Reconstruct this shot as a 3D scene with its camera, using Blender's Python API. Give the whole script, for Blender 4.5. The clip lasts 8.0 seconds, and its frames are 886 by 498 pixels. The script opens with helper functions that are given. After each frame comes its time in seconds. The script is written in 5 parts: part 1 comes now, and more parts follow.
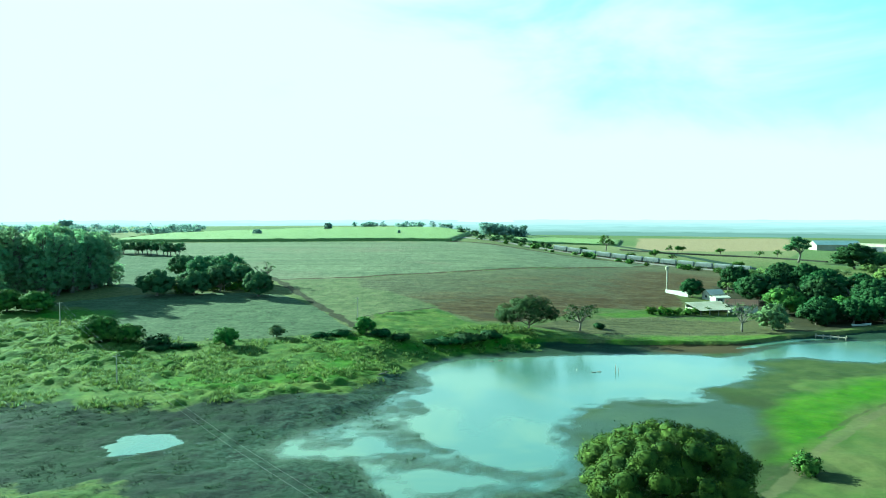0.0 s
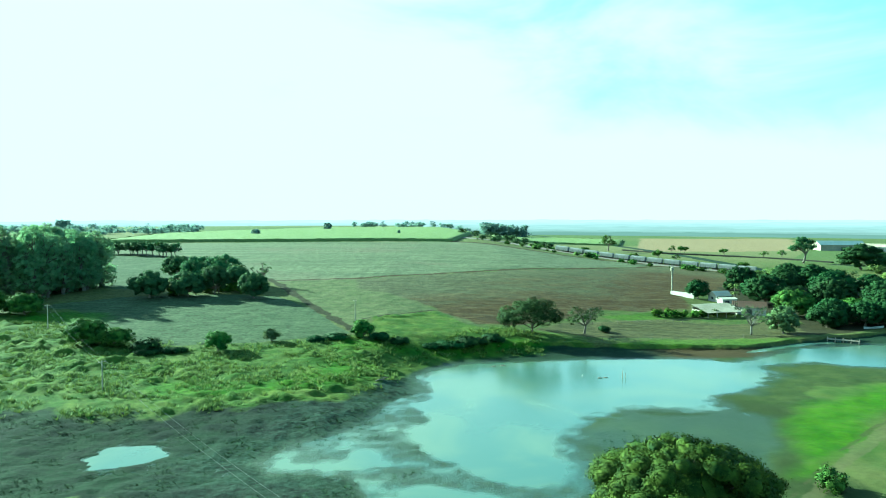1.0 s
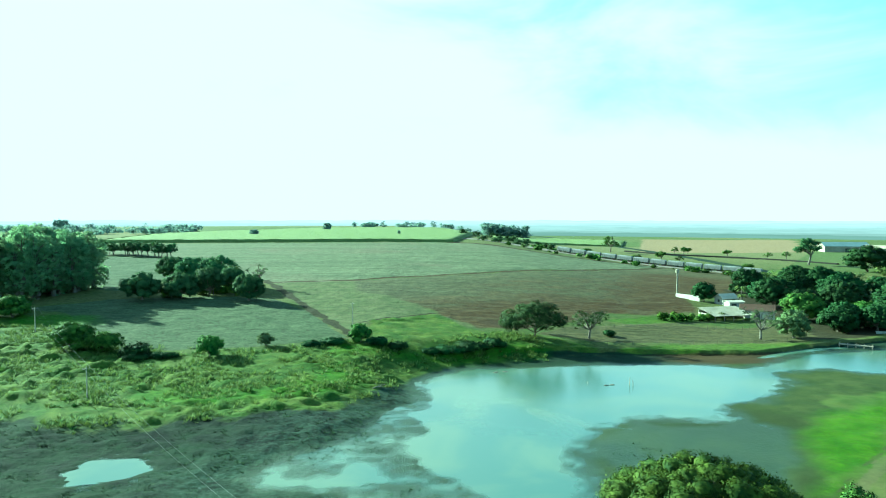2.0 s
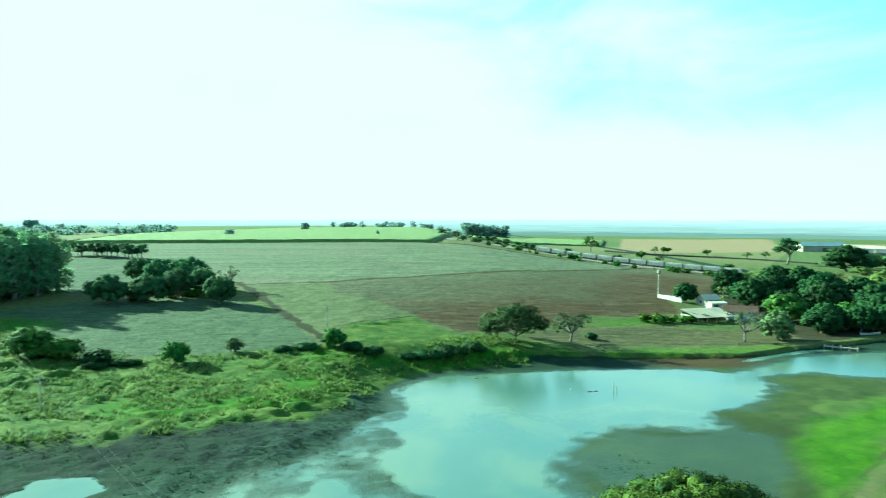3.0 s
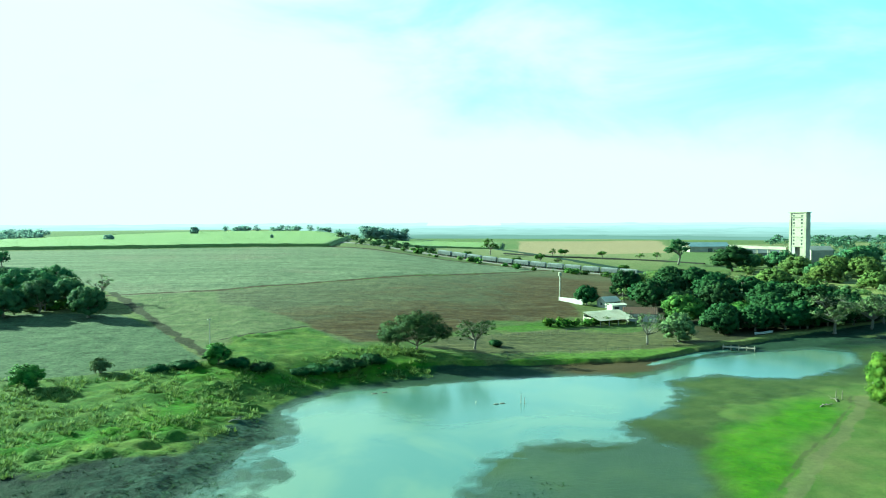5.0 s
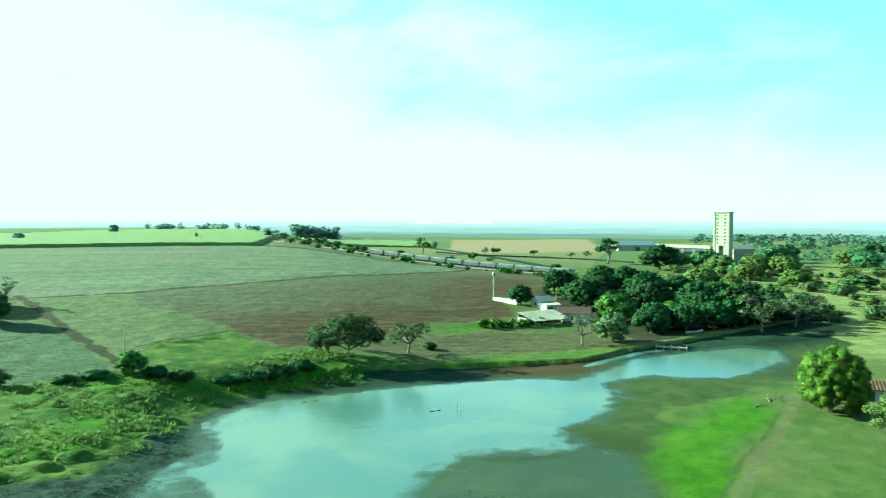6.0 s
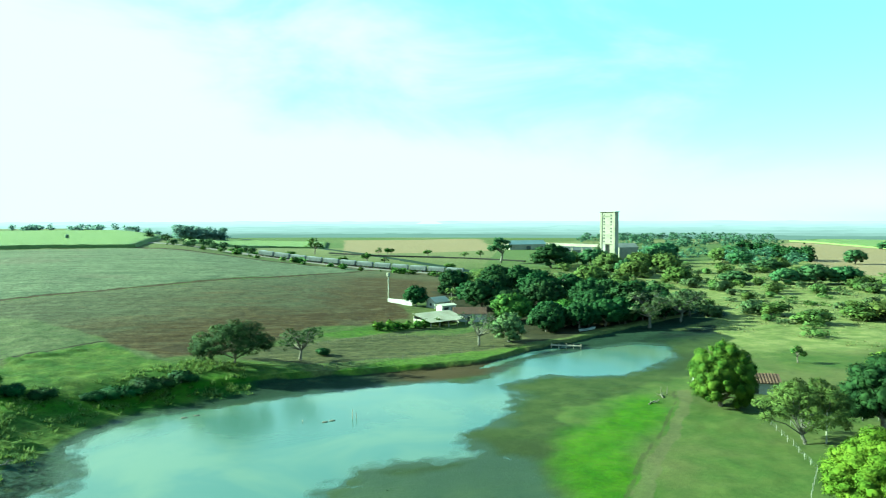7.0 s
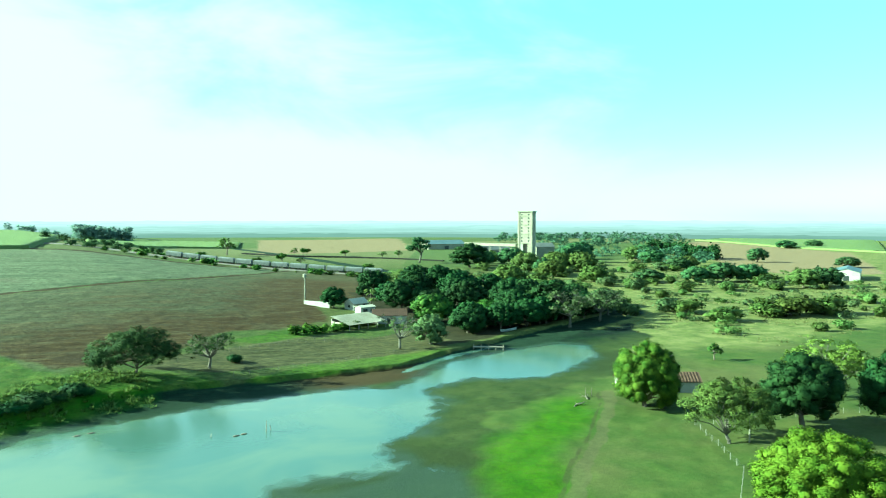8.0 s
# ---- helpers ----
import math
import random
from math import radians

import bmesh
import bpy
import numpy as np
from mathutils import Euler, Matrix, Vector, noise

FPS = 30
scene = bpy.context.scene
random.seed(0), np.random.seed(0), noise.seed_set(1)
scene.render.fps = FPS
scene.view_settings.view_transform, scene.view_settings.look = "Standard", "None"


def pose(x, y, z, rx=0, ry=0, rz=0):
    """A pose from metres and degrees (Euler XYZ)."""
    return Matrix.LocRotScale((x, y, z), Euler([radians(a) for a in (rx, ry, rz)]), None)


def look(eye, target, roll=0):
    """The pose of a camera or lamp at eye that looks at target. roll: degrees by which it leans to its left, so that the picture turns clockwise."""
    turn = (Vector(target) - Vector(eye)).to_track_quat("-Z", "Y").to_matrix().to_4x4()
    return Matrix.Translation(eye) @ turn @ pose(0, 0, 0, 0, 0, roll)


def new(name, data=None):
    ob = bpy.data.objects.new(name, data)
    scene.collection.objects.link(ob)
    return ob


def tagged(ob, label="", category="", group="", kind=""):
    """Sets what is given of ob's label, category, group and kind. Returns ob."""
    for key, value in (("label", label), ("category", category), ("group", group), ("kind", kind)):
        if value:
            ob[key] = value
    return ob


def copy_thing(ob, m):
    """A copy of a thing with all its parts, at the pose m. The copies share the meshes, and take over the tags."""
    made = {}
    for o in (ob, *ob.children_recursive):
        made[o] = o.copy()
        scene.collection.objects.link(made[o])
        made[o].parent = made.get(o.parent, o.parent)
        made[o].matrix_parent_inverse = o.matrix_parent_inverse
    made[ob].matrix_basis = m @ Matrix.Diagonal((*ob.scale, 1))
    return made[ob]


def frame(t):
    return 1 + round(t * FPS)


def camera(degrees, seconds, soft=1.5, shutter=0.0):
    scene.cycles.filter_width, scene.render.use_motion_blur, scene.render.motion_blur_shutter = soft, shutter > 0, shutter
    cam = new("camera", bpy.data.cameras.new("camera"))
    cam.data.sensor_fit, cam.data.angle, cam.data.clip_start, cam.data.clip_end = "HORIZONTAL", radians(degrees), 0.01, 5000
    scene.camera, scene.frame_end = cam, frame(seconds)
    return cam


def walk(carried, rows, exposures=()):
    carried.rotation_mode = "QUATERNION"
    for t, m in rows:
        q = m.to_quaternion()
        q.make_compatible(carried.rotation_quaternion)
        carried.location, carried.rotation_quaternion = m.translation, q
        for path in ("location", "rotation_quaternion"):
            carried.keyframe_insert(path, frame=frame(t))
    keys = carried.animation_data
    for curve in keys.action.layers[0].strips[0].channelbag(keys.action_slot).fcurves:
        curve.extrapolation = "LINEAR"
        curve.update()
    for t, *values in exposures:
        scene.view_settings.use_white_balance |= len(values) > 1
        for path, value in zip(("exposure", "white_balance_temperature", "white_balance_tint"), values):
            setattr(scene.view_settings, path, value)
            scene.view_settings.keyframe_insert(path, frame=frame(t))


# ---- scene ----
cam = camera(62.7, 8.0, soft=1.0, shutter=0.3)
PATH = [
    (0, (-0.565, -7.216, 40.203), (-0.412, -5.224, 40.111), -0.1),
    (0.5, (-0.35, -3.712, 40.185), (-0.197, -1.72, 40.092), -0.1),
    (1, (-0.026, -0.172, 40.096), (0.126, 1.82, 40.004), -0.1),
    (1.5, (0.199, 3.108, 40.173), (0.35, 5.1, 40.081), -0.0),
    (1.7, (0.31, 4.5, 40.115), (0.461, 6.492, 40.024), -0.0),
    (2.8, (1.58, 12.205, 40.252), (1.728, 14.198, 40.161), -0.0),
    (3, (1.799, 13.581, 40.258), (2.004, 15.568, 40.166), 0.0),
    (3.2, (1.842, 14.723, 40.327), (2.127, 16.7, 40.237), 0.0),
    (3.5, (2.069, 16.78, 40.166), (2.423, 18.747, 40.076), 0.0),
    (4, (2.49, 20.272, 40.056), (2.876, 22.232, 39.967), 0.0),
    (4.5, (3.097, 23.201, 39.983), (3.514, 25.155, 39.895), -0.0),
    (4.7, (3.525, 24.331, 39.948), (3.968, 26.279, 39.862), -0.1),
    (5.8, (5.166, 31.209, 40.252), (5.765, 33.116, 40.166), -0.1),
    (6, (5.43, 32.537, 40.285), (6.086, 34.425, 40.196), -0.0),
    (6.5, (6.245, 35.631, 40.273), (7.046, 37.461, 40.184), -0.1),
    (7, (7.457, 38.709, 40.108), (8.382, 40.48, 40.019), -0.1),
    (7.5, (8.604, 41.735, 40.09), (9.629, 43.45, 40.0), -0.1),
    (8, (10.044, 44.928, 39.871), (11.164, 46.583, 39.781), -0.0),
]
walk(cam, [(t, look(eye, target, roll)) for t, eye, target, roll in PATH], [(0.0, 2.44, 4400, -44), (4.0, 2.44, 4530, -45), (8.0, 2.44, 4720, -46)])

# sky and distance
VEIL_SUN, VEIL_BASE, VEIL_HIGH, VEIL_NOISE, VEIL_HORIZON = 0.36, 0.12, -0.36, 0.66, 0.22
CLOUD = (5.2, 5.2, 5.1, 1)
# farther ridges have more haze put into their glowing colour
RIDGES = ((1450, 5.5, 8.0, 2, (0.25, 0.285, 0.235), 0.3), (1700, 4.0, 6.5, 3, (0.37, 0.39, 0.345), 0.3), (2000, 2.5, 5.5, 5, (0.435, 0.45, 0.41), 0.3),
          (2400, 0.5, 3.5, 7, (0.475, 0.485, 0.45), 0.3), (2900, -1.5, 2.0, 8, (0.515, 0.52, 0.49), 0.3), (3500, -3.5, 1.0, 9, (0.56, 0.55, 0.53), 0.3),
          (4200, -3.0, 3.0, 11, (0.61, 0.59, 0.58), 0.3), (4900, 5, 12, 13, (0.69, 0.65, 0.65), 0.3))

# ---- light ----
SUN_AZ, SUN_EL = 304.0, 23.0           # degrees clockwise from +y, and above the horizon
to_sun = Vector((math.sin(radians(SUN_AZ)) * math.cos(radians(SUN_EL)),
                 math.cos(radians(SUN_AZ)) * math.cos(radians(SUN_EL)), math.sin(radians(SUN_EL))))
sun = new("sun", bpy.data.lights.new("sun", "SUN"))
sun.data.energy, sun.data.angle, sun.data.color = 5.0, radians(0.6), (1.0, 0.88, 0.66)
sun.rotation_euler = to_sun.to_track_quat("Z", "Y").to_euler()

world = bpy.data.worlds.new("sky")
world.use_nodes = True
scene.world = world
wn, wl = world.node_tree.nodes, world.node_tree.links
wn.clear()
w_out, w_bg = wn.new("ShaderNodeOutputWorld"), wn.new("ShaderNodeBackground")
w_sky = wn.new("ShaderNodeTexSky")
w_sky.sky_type, w_sky.sun_disc = "NISHITA", False
w_sky.sun_elevation, w_sky.sun_rotation = radians(SUN_EL), radians(SUN_AZ)
w_sky.air_density, w_sky.dust_density, w_sky.ozone_density = 1.0, 0.6, 1.0
w_geo = wn.new("ShaderNodeTexCoord")
w_map = wn.new("ShaderNodeMapping")
w_map.inputs["Scale"].default_value = (1.0, 1.0, 2.6)
w_noise = wn.new("ShaderNodeTexNoise")
w_noise.inputs["Scale"].default_value, w_noise.inputs["Detail"].default_value = 3.4, 6.0
w_noise.inputs["Roughness"].default_value, w_noise.inputs["Distortion"].default_value = 0.55, 0.35
# a veil of thin cloud, thickest towards the sun and near the horizon
w_dot = wn.new("ShaderNodeVectorMath"); w_dot.operation = "DOT_PRODUCT"
w_dot.inputs[1].default_value = tuple(Vector((to_sun.x, to_sun.y, 0)).normalized())
w_sep = wn.new("ShaderNodeSeparateXYZ")
w_a = wn.new("ShaderNodeMath"); w_a.operation = "MULTIPLY_ADD"
w_a.inputs[1].default_value, w_a.inputs[2].default_value = VEIL_SUN, VEIL_BASE
w_b = wn.new("ShaderNodeMath"); w_b.operation = "MULTIPLY_ADD"
w_b.inputs[1].default_value = VEIL_HIGH
w_h = wn.new("ShaderNodeMapRange"); w_h.interpolation_type = "SMOOTHERSTEP"
w_h.inputs["From Min"].default_value, w_h.inputs["From Max"].default_value = 0.0, 0.16
w_h.inputs["To Min"].default_value, w_h.inputs["To Max"].default_value = VEIL_HORIZON, 0.0
w_d = wn.new("ShaderNodeMath"); w_d.operation = "ADD"
w_c = wn.new("ShaderNodeMath"); w_c.operation = "MULTIPLY_ADD"
w_c.inputs[1].default_value = VEIL_NOISE
w_ramp = wn.new("ShaderNodeValToRGB")
w_ramp.color_ramp.elements[0].position, w_ramp.color_ramp.elements[1].position = 0.30, 0.62
w_ramp.color_ramp.interpolation = "EASE"
w_ramp.color_ramp.elements[0].color = (0.16, 0.16, 0.16, 1)
w_mix = wn.new("ShaderNodeMix"); w_mix.data_type = "RGBA"
w_mix.inputs["B"].default_value = CLOUD
wl.new(w_geo.outputs["Generated"], w_map.inputs["Vector"])
wl.new(w_map.outputs["Vector"], w_noise.inputs["Vector"])
wl.new(w_geo.outputs["Generated"], w_dot.inputs[0])
wl.new(w_geo.outputs["Generated"], w_sep.inputs[0])
wl.new(w_dot.outputs["Value"], w_a.inputs[0])
wl.new(w_sep.outputs["Z"], w_b.inputs[0]); wl.new(w_a.outputs[0], w_b.inputs[2])
wl.new(w_noise.outputs["Fac"], w_c.inputs[0]); wl.new(w_b.outputs[0], w_d.inputs[0])
wl.new(w_sep.outputs["Z"], w_h.inputs["Value"]); wl.new(w_h.outputs["Result"], w_d.inputs[1])
wl.new(w_d.outputs[0], w_c.inputs[2])
wl.new(w_c.outputs[0], w_ramp.inputs["Fac"])
wl.new(w_ramp.outputs["Color"], w_mix.inputs["Factor"])
wl.new(w_sky.outputs["Color"], w_mix.inputs["A"])
wl.new(w_mix.outputs["Result"], w_bg.inputs["Color"])
w_bg.inputs["Strength"].default_value = 0.054
wl.new(w_bg.outputs[0], w_out.inputs["Surface"])


# ---- materials ----
class Mat:
    """A node material with a principled surface and short ways to build its colour."""

    def __init__(self, name, rough=0.9, spec=0.3):
        self.m = bpy.data.materials.new(name)
        self.m.use_nodes = True
        self.nt = self.m.node_tree
        self.p = self.nt.nodes["Principled BSDF"]
        self.p.inputs["Roughness"].default_value = rough
        self.p.inputs["Specular IOR Level"].default_value = spec

    def put(self, socket, value):
        if hasattr(value, "is_output"):
            self.nt.links.new(value, socket)
        elif isinstance(value, tuple) and len(value) == 3 and socket.type == "RGBA":
            socket.default_value = (*value, 1)
        else:
            socket.default_value = value

    def add(self, kind, **inputs):
        n = self.nt.nodes.new(kind)
        for k, v in inputs.items():
            self.put(n.inputs[k], v)
        return n

    def place(self):
        return self.add("ShaderNodeNewGeometry").outputs["Position"]

    def local(self):
        return self.add("ShaderNodeTexCoord").outputs["Object"]

    def chance(self):
        return self.add("ShaderNodeObjectInfo").outputs["Random"]

    def island(self):
        return self.add("ShaderNodeNewGeometry").outputs["Random Per Island"]

    def stretch(self, vec, scale=(1, 1, 1), turn=0.0):
        n = self.add("ShaderNodeMapping", Vector=vec)
        n.inputs["Scale"].default_value = scale
        n.inputs["Rotation"].default_value = (0, 0, radians(turn))
        return n.outputs["Vector"]

    def noise(self, vec, scale, detail=4.0, rough=0.6, twist=0.0):
        return self.add("ShaderNodeTexNoise", Vector=vec, Scale=scale, Detail=detail, Roughness=rough, Distortion=twist).outputs["Fac"]

    def attr(self, name):
        n = self.add("ShaderNodeAttribute")
        n.attribute_name = name
        return n.outputs["Fac"]

    def math(self, op, a, b=0.0, clamp=False):
        n = self.nt.nodes.new("ShaderNodeMath")
        n.operation, n.use_clamp = op, clamp
        self.put(n.inputs[0], a), self.put(n.inputs[1], b)
        return n.outputs[0]

    def step(self, value, low, high):
        n = self.nt.nodes.new("ShaderNodeMapRange")
        n.interpolation_type = "SMOOTHSTEP"
        self.put(n.inputs["Value"], value)
        n.inputs["From Min"].default_value, n.inputs["From Max"].default_value = low, high
        return n.outputs["Result"]

    def mix(self, fac, a, b):
        n = self.nt.nodes.new("ShaderNodeMix")
        n.data_type = "RGBA"
        self.put(n.inputs["Factor"], fac), self.put(n.inputs["A"], a), self.put(n.inputs["B"], b)
        return n.outputs["Result"]

    def shift(self, colour, hue=0.5, sat=1.0, val=1.0):
        return self.add("ShaderNodeHueSaturation", Hue=hue, Saturation=sat, Value=val, Color=colour).outputs["Color"]

    def colour(self, value):
        self.put(self.p.inputs["Base Color"], value)
        return self

    def bump(self, height, strength=0.4, distance=0.1):
        n = self.add("ShaderNodeBump", Height=height, Strength=strength, Distance=distance)
        self.put(self.p.inputs["Normal"], n.outputs["Normal"])
        return self


def plain(name, dark, light, rough=0.8, scale=3.0, spec=0.3, metal=0.0):
    """A worn surface: two tones, mixed by fine grain and by broad stains."""
    m = Mat(name, rough, spec)
    v = m.local()
    grain, stain = m.noise(v, scale * 6, 3), m.noise(v, scale * 0.4, 4)
    blend = m.math("ADD", m.math("MULTIPLY", grain, 0.4), m.math("MULTIPLY", stain, 0.6))
    m.colour(m.mix(m.step(blend, 0.3, 0.7), dark, light))
    m.bump(grain, 0.25, 0.02)
    m.p.inputs["Metallic"].default_value = metal
    return m.m


def leafy(name, dark, light, glow=0.3, rough=0.8):
    """Leaves: each clump its own tone, thin enough to let some light through."""
    m = Mat(name, rough, 0.12)
    tone = m.mix(m.math("ADD", m.math("MULTIPLY", m.island(), 0.22), m.math("MULTIPLY", m.step(m.noise(m.local(), 0.45, 3), 0.3, 0.7), 0.78)), dark, light)
    r = m.chance()
    tone = m.shift(tone, m.math("ADD", 0.485, m.math("MULTIPLY", r, 0.03)), 1.0, m.math("ADD", 0.8, m.math("MULTIPLY", r, 0.4)))
    m.colour(tone)
    t = m.add("ShaderNodeBsdfTranslucent", Color=tone)
    mix = m.add("ShaderNodeMixShader", Fac=glow)
    out = m.nt.nodes["Material Output"]
    m.nt.links.new(m.p.outputs[0], mix.inputs[1]), m.nt.links.new(t.outputs[0], mix.inputs[2])
    m.nt.links.new(mix.outputs[0], out.inputs["Surface"])
    return m.m


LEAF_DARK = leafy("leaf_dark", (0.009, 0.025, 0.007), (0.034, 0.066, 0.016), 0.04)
LEAF_MID = leafy("leaf_mid", (0.02, 0.05, 0.008), (0.11, 0.165, 0.026), 0.07)
LEAF_BRIGHT = leafy("leaf_bright", (0.06, 0.122, 0.007), (0.152, 0.222, 0.017), 0.1)
LEAF_LIME = leafy("leaf_lime", (0.028, 0.07, 0.006), (0.115, 0.165, 0.016), 0.06)
LEAF_NEAR = leafy("leaf_near", (0.010, 0.023, 0.003), (0.074, 0.092, 0.009), 0.03)
LEAF_SOFT = leafy("leaf_soft", (0.020, 0.042, 0.013), (0.062, 0.098, 0.026), 0.12)
LEAF_YELLOW = leafy("leaf_yellow", (0.08, 0.105, 0.016), (0.19, 0.22, 0.04), 0.18)
LEAF_GREY = leafy("leaf_grey", (0.055, 0.08, 0.032), (0.125, 0.155, 0.06), 0.25)
LEAF_SAGE = leafy("leaf_sage", (0.075, 0.115, 0.03), (0.155, 0.195, 0.055), 0.35)
LEAF_TEAL = leafy("leaf_teal", (0.032, 0.068, 0.028), (0.078, 0.12, 0.042), 0.2)
# distance haze is painted into these paler leaf colours, grove to far woods
LEAF_GROVE = leafy("leaf_grove", (0.042, 0.085, 0.035), (0.10, 0.155, 0.058), 0.35)
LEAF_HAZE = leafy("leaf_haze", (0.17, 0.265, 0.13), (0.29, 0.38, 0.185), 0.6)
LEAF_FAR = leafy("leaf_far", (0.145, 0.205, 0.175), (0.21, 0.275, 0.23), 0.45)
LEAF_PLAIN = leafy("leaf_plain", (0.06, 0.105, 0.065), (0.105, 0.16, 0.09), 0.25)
LEAF_OLIVE = leafy("leaf_olive", (0.035, 0.055, 0.012), (0.115, 0.14, 0.03), 0.1)
GRASS_BLADE = leafy("grass_blade", (0.105, 0.168, 0.036), (0.195, 0.248, 0.064), 0.3)
GRASS_DRY = leafy("grass_dry", (0.15, 0.15, 0.05), (0.27, 0.25, 0.11), 0.25)
BARK = plain("bark", (0.07, 0.055, 0.04), (0.19, 0.16, 0.12), 0.95, 4.0)
BARK_PALE = plain("bark_pale", (0.075, 0.065, 0.05), (0.16, 0.145, 0.115), 0.95, 4.0)
WHITEWASH = plain("whitewash", (0.25, 0.24, 0.205), (0.40, 0.38, 0.335), 0.9, 0.8)
WHITE_PAINT = plain("white_paint", (0.55, 0.54, 0.50), (0.75, 0.74, 0.70), 0.6, 1.0)
PLASTER = plain("plaster", (0.21, 0.19, 0.145), (0.34, 0.31, 0.245), 0.9, 0.5)
CONCRETE = plain("concrete", (0.19, 0.175, 0.13), (0.32, 0.295, 0.22), 0.9, 0.4)
FIBRE = plain("fibre_cement", (0.33, 0.30, 0.23), (0.50, 0.46, 0.37), 0.85, 0.6)
CLAY = plain("clay_tile", (0.07, 0.040, 0.027), (0.12, 0.07, 0.045), 0.85, 1.2)
STEEL = plain("galvanised", (0.35, 0.36, 0.36), (0.55, 0.56, 0.56), 0.45, 1.0, 0.5, 0.6)
WAGON = plain("wagon_paint", (0.10, 0.10, 0.095), (0.22, 0.22, 0.21), 0.6, 0.6)
DARK_METAL = plain("dark_metal", (0.03, 0.03, 0.03), (0.08, 0.075, 0.07), 0.6, 2.0)
RUST = plain("rail_rust", (0.10, 0.055, 0.035), (0.20, 0.12, 0.08), 0.7, 2.0)
BALLAST = plain("ballast", (0.08, 0.07, 0.06), (0.17, 0.15, 0.13), 0.95, 1.5)
# track bed blackened in colour for the shade of a hedge
HEDGE_SHADE_BED = plain("hedge_shade_bed", (0.012, 0.012, 0.010), (0.03, 0.028, 0.022), 0.98, 1.5, 0.05)
WIRE = plain("dull_wire", (0.09, 0.09, 0.09), (0.16, 0.16, 0.155), 0.7, 3.0)
WOOD = plain("weathered_wood", (0.16, 0.13, 0.09), (0.36, 0.31, 0.24), 0.9, 3.0)
OLD_WOOD = plain("old_grey_wood", (0.07, 0.06, 0.045), (0.16, 0.14, 0.105), 0.95, 3.0)
POST = plain("pale_post", (0.15, 0.14, 0.11), (0.27, 0.255, 0.21), 0.9, 2.0)
OPENING = plain("window_dark", (0.02, 0.025, 0.025), (0.05, 0.055, 0.055), 0.25, 1.0, 0.5)
ROOF_GREY = plain("sheet_roof", (0.07, 0.075, 0.07), (0.15, 0.15, 0.135), 0.6, 0.3)
ROOF_BLUE = plain("pale_sheet_roof", (0.07, 0.10, 0.11), (0.12, 0.155, 0.17), 0.6, 0.3)


def part(name, mesh, material, parent=None, label="", at=None):
    """Links a bmesh or mesh as one object, under its thing where one is given."""
    if isinstance(mesh, bmesh.types.BMesh):
        data = bpy.data.meshes.new(name)
        mesh.to_mesh(data), mesh.free()
    else:
        data = mesh
    if material is not None and not data.materials:
        data.materials.append(material)
    ob = new(name, data)
    if parent is not None:
        ob.parent = parent
    if at is not None:
        ob.matrix_local = at
    return tagged(ob, label)


def thing(name, m, label, category, group="", kind=""):
    ob = new(name)
    ob.empty_display_size = 0.5
    ob.matrix_world = m
    return tagged(ob, label, category, group, kind)


def box(bm, sx, sy, sz, at=(0, 0, 0), bevel=0.0, turn=0.0):
    """A block with its base centre at the given place."""
    m = Matrix.Translation(at) @ Matrix.Rotation(radians(turn), 4, "Z") @ Matrix.Translation((0, 0, sz / 2)) @ Matrix.Diagonal((sx, sy, sz, 1))
    made = bmesh.ops.create_cube(bm, size=1.0, matrix=m)
    if bevel:
        edges = list({e for v in made["verts"] for e in v.link_edges})
        bmesh.ops.bevel(bm, geom=edges, offset=bevel, segments=1, affect="EDGES")
    return bm


def tube(bm, pts, radii, sides=6, cap=True):
    """A tapering tube along a line of points."""
    rings = []
    for i, p in enumerate(pts):
        p = Vector(p)
        way = Vector(pts[min(i + 1, len(pts) - 1)]) - Vector(pts[max(i - 1, 0)])
        q = way.to_track_quat("Z", "Y")
        rings.append([bm.verts.new(p + q @ Vector((math.cos(a) * radii[i], math.sin(a) * radii[i], 0)))
                      for a in (2 * math.pi * k / sides for k in range(sides))])
    for a, b in zip(rings, rings[1:]):
        for k in range(sides):
            bm.faces.new((a[k], a[(k + 1) % sides], b[(k + 1) % sides], b[k]))
    if cap:
        bm.faces.new(rings[-1])
        bm.faces.new(rings[0][::-1])
    return bm


def mesh_from(name, verts, faces, material=None, smooth=False):
    data = bpy.data.meshes.new(name)
    data.from_pydata([tuple(v) for v in verts], [], [tuple(f) for f in faces])
    if material is not None:
        data.materials.append(material)
    if smooth:
        data.polygons.foreach_set("use_smooth", [True] * len(data.polygons))
    data.update()
    return data


# ---- the lie of the land ----
def smooth_step(v, low, high):
    t = np.clip((np.asarray(v, float) - low) / (high - low), 0, 1)
    return t * t * (3 - 2 * t)


def lattice(ix, iy, seed):
    h = (ix * 374761393 + iy * 668265263 + seed * 1442695041) & 0xFFFFFFFF
    h = ((h ^ (h >> 13)) * 1274126177) & 0xFFFFFFFF
    return ((h ^ (h >> 16)) & 0xFFFF) / 65535.0


def value_noise(x, y, size, seed=0):
    x, y = np.asarray(x, float) / size, np.asarray(y, float) / size
    ix, iy = np.floor(x).astype(np.int64), np.floor(y).astype(np.int64)
    fx, fy = x - ix, y - iy
    fx, fy = fx * fx * (3 - 2 * fx), fy * fy * (3 - 2 * fy)
    a, b = lattice(ix, iy, seed), lattice(ix + 1, iy, seed)
    c, d = lattice(ix, iy + 1, seed), lattice(ix + 1, iy + 1, seed)
    return (a * (1 - fx) + b * fx) * (1 - fy) + (c * (1 - fx) + d * fx) * fy


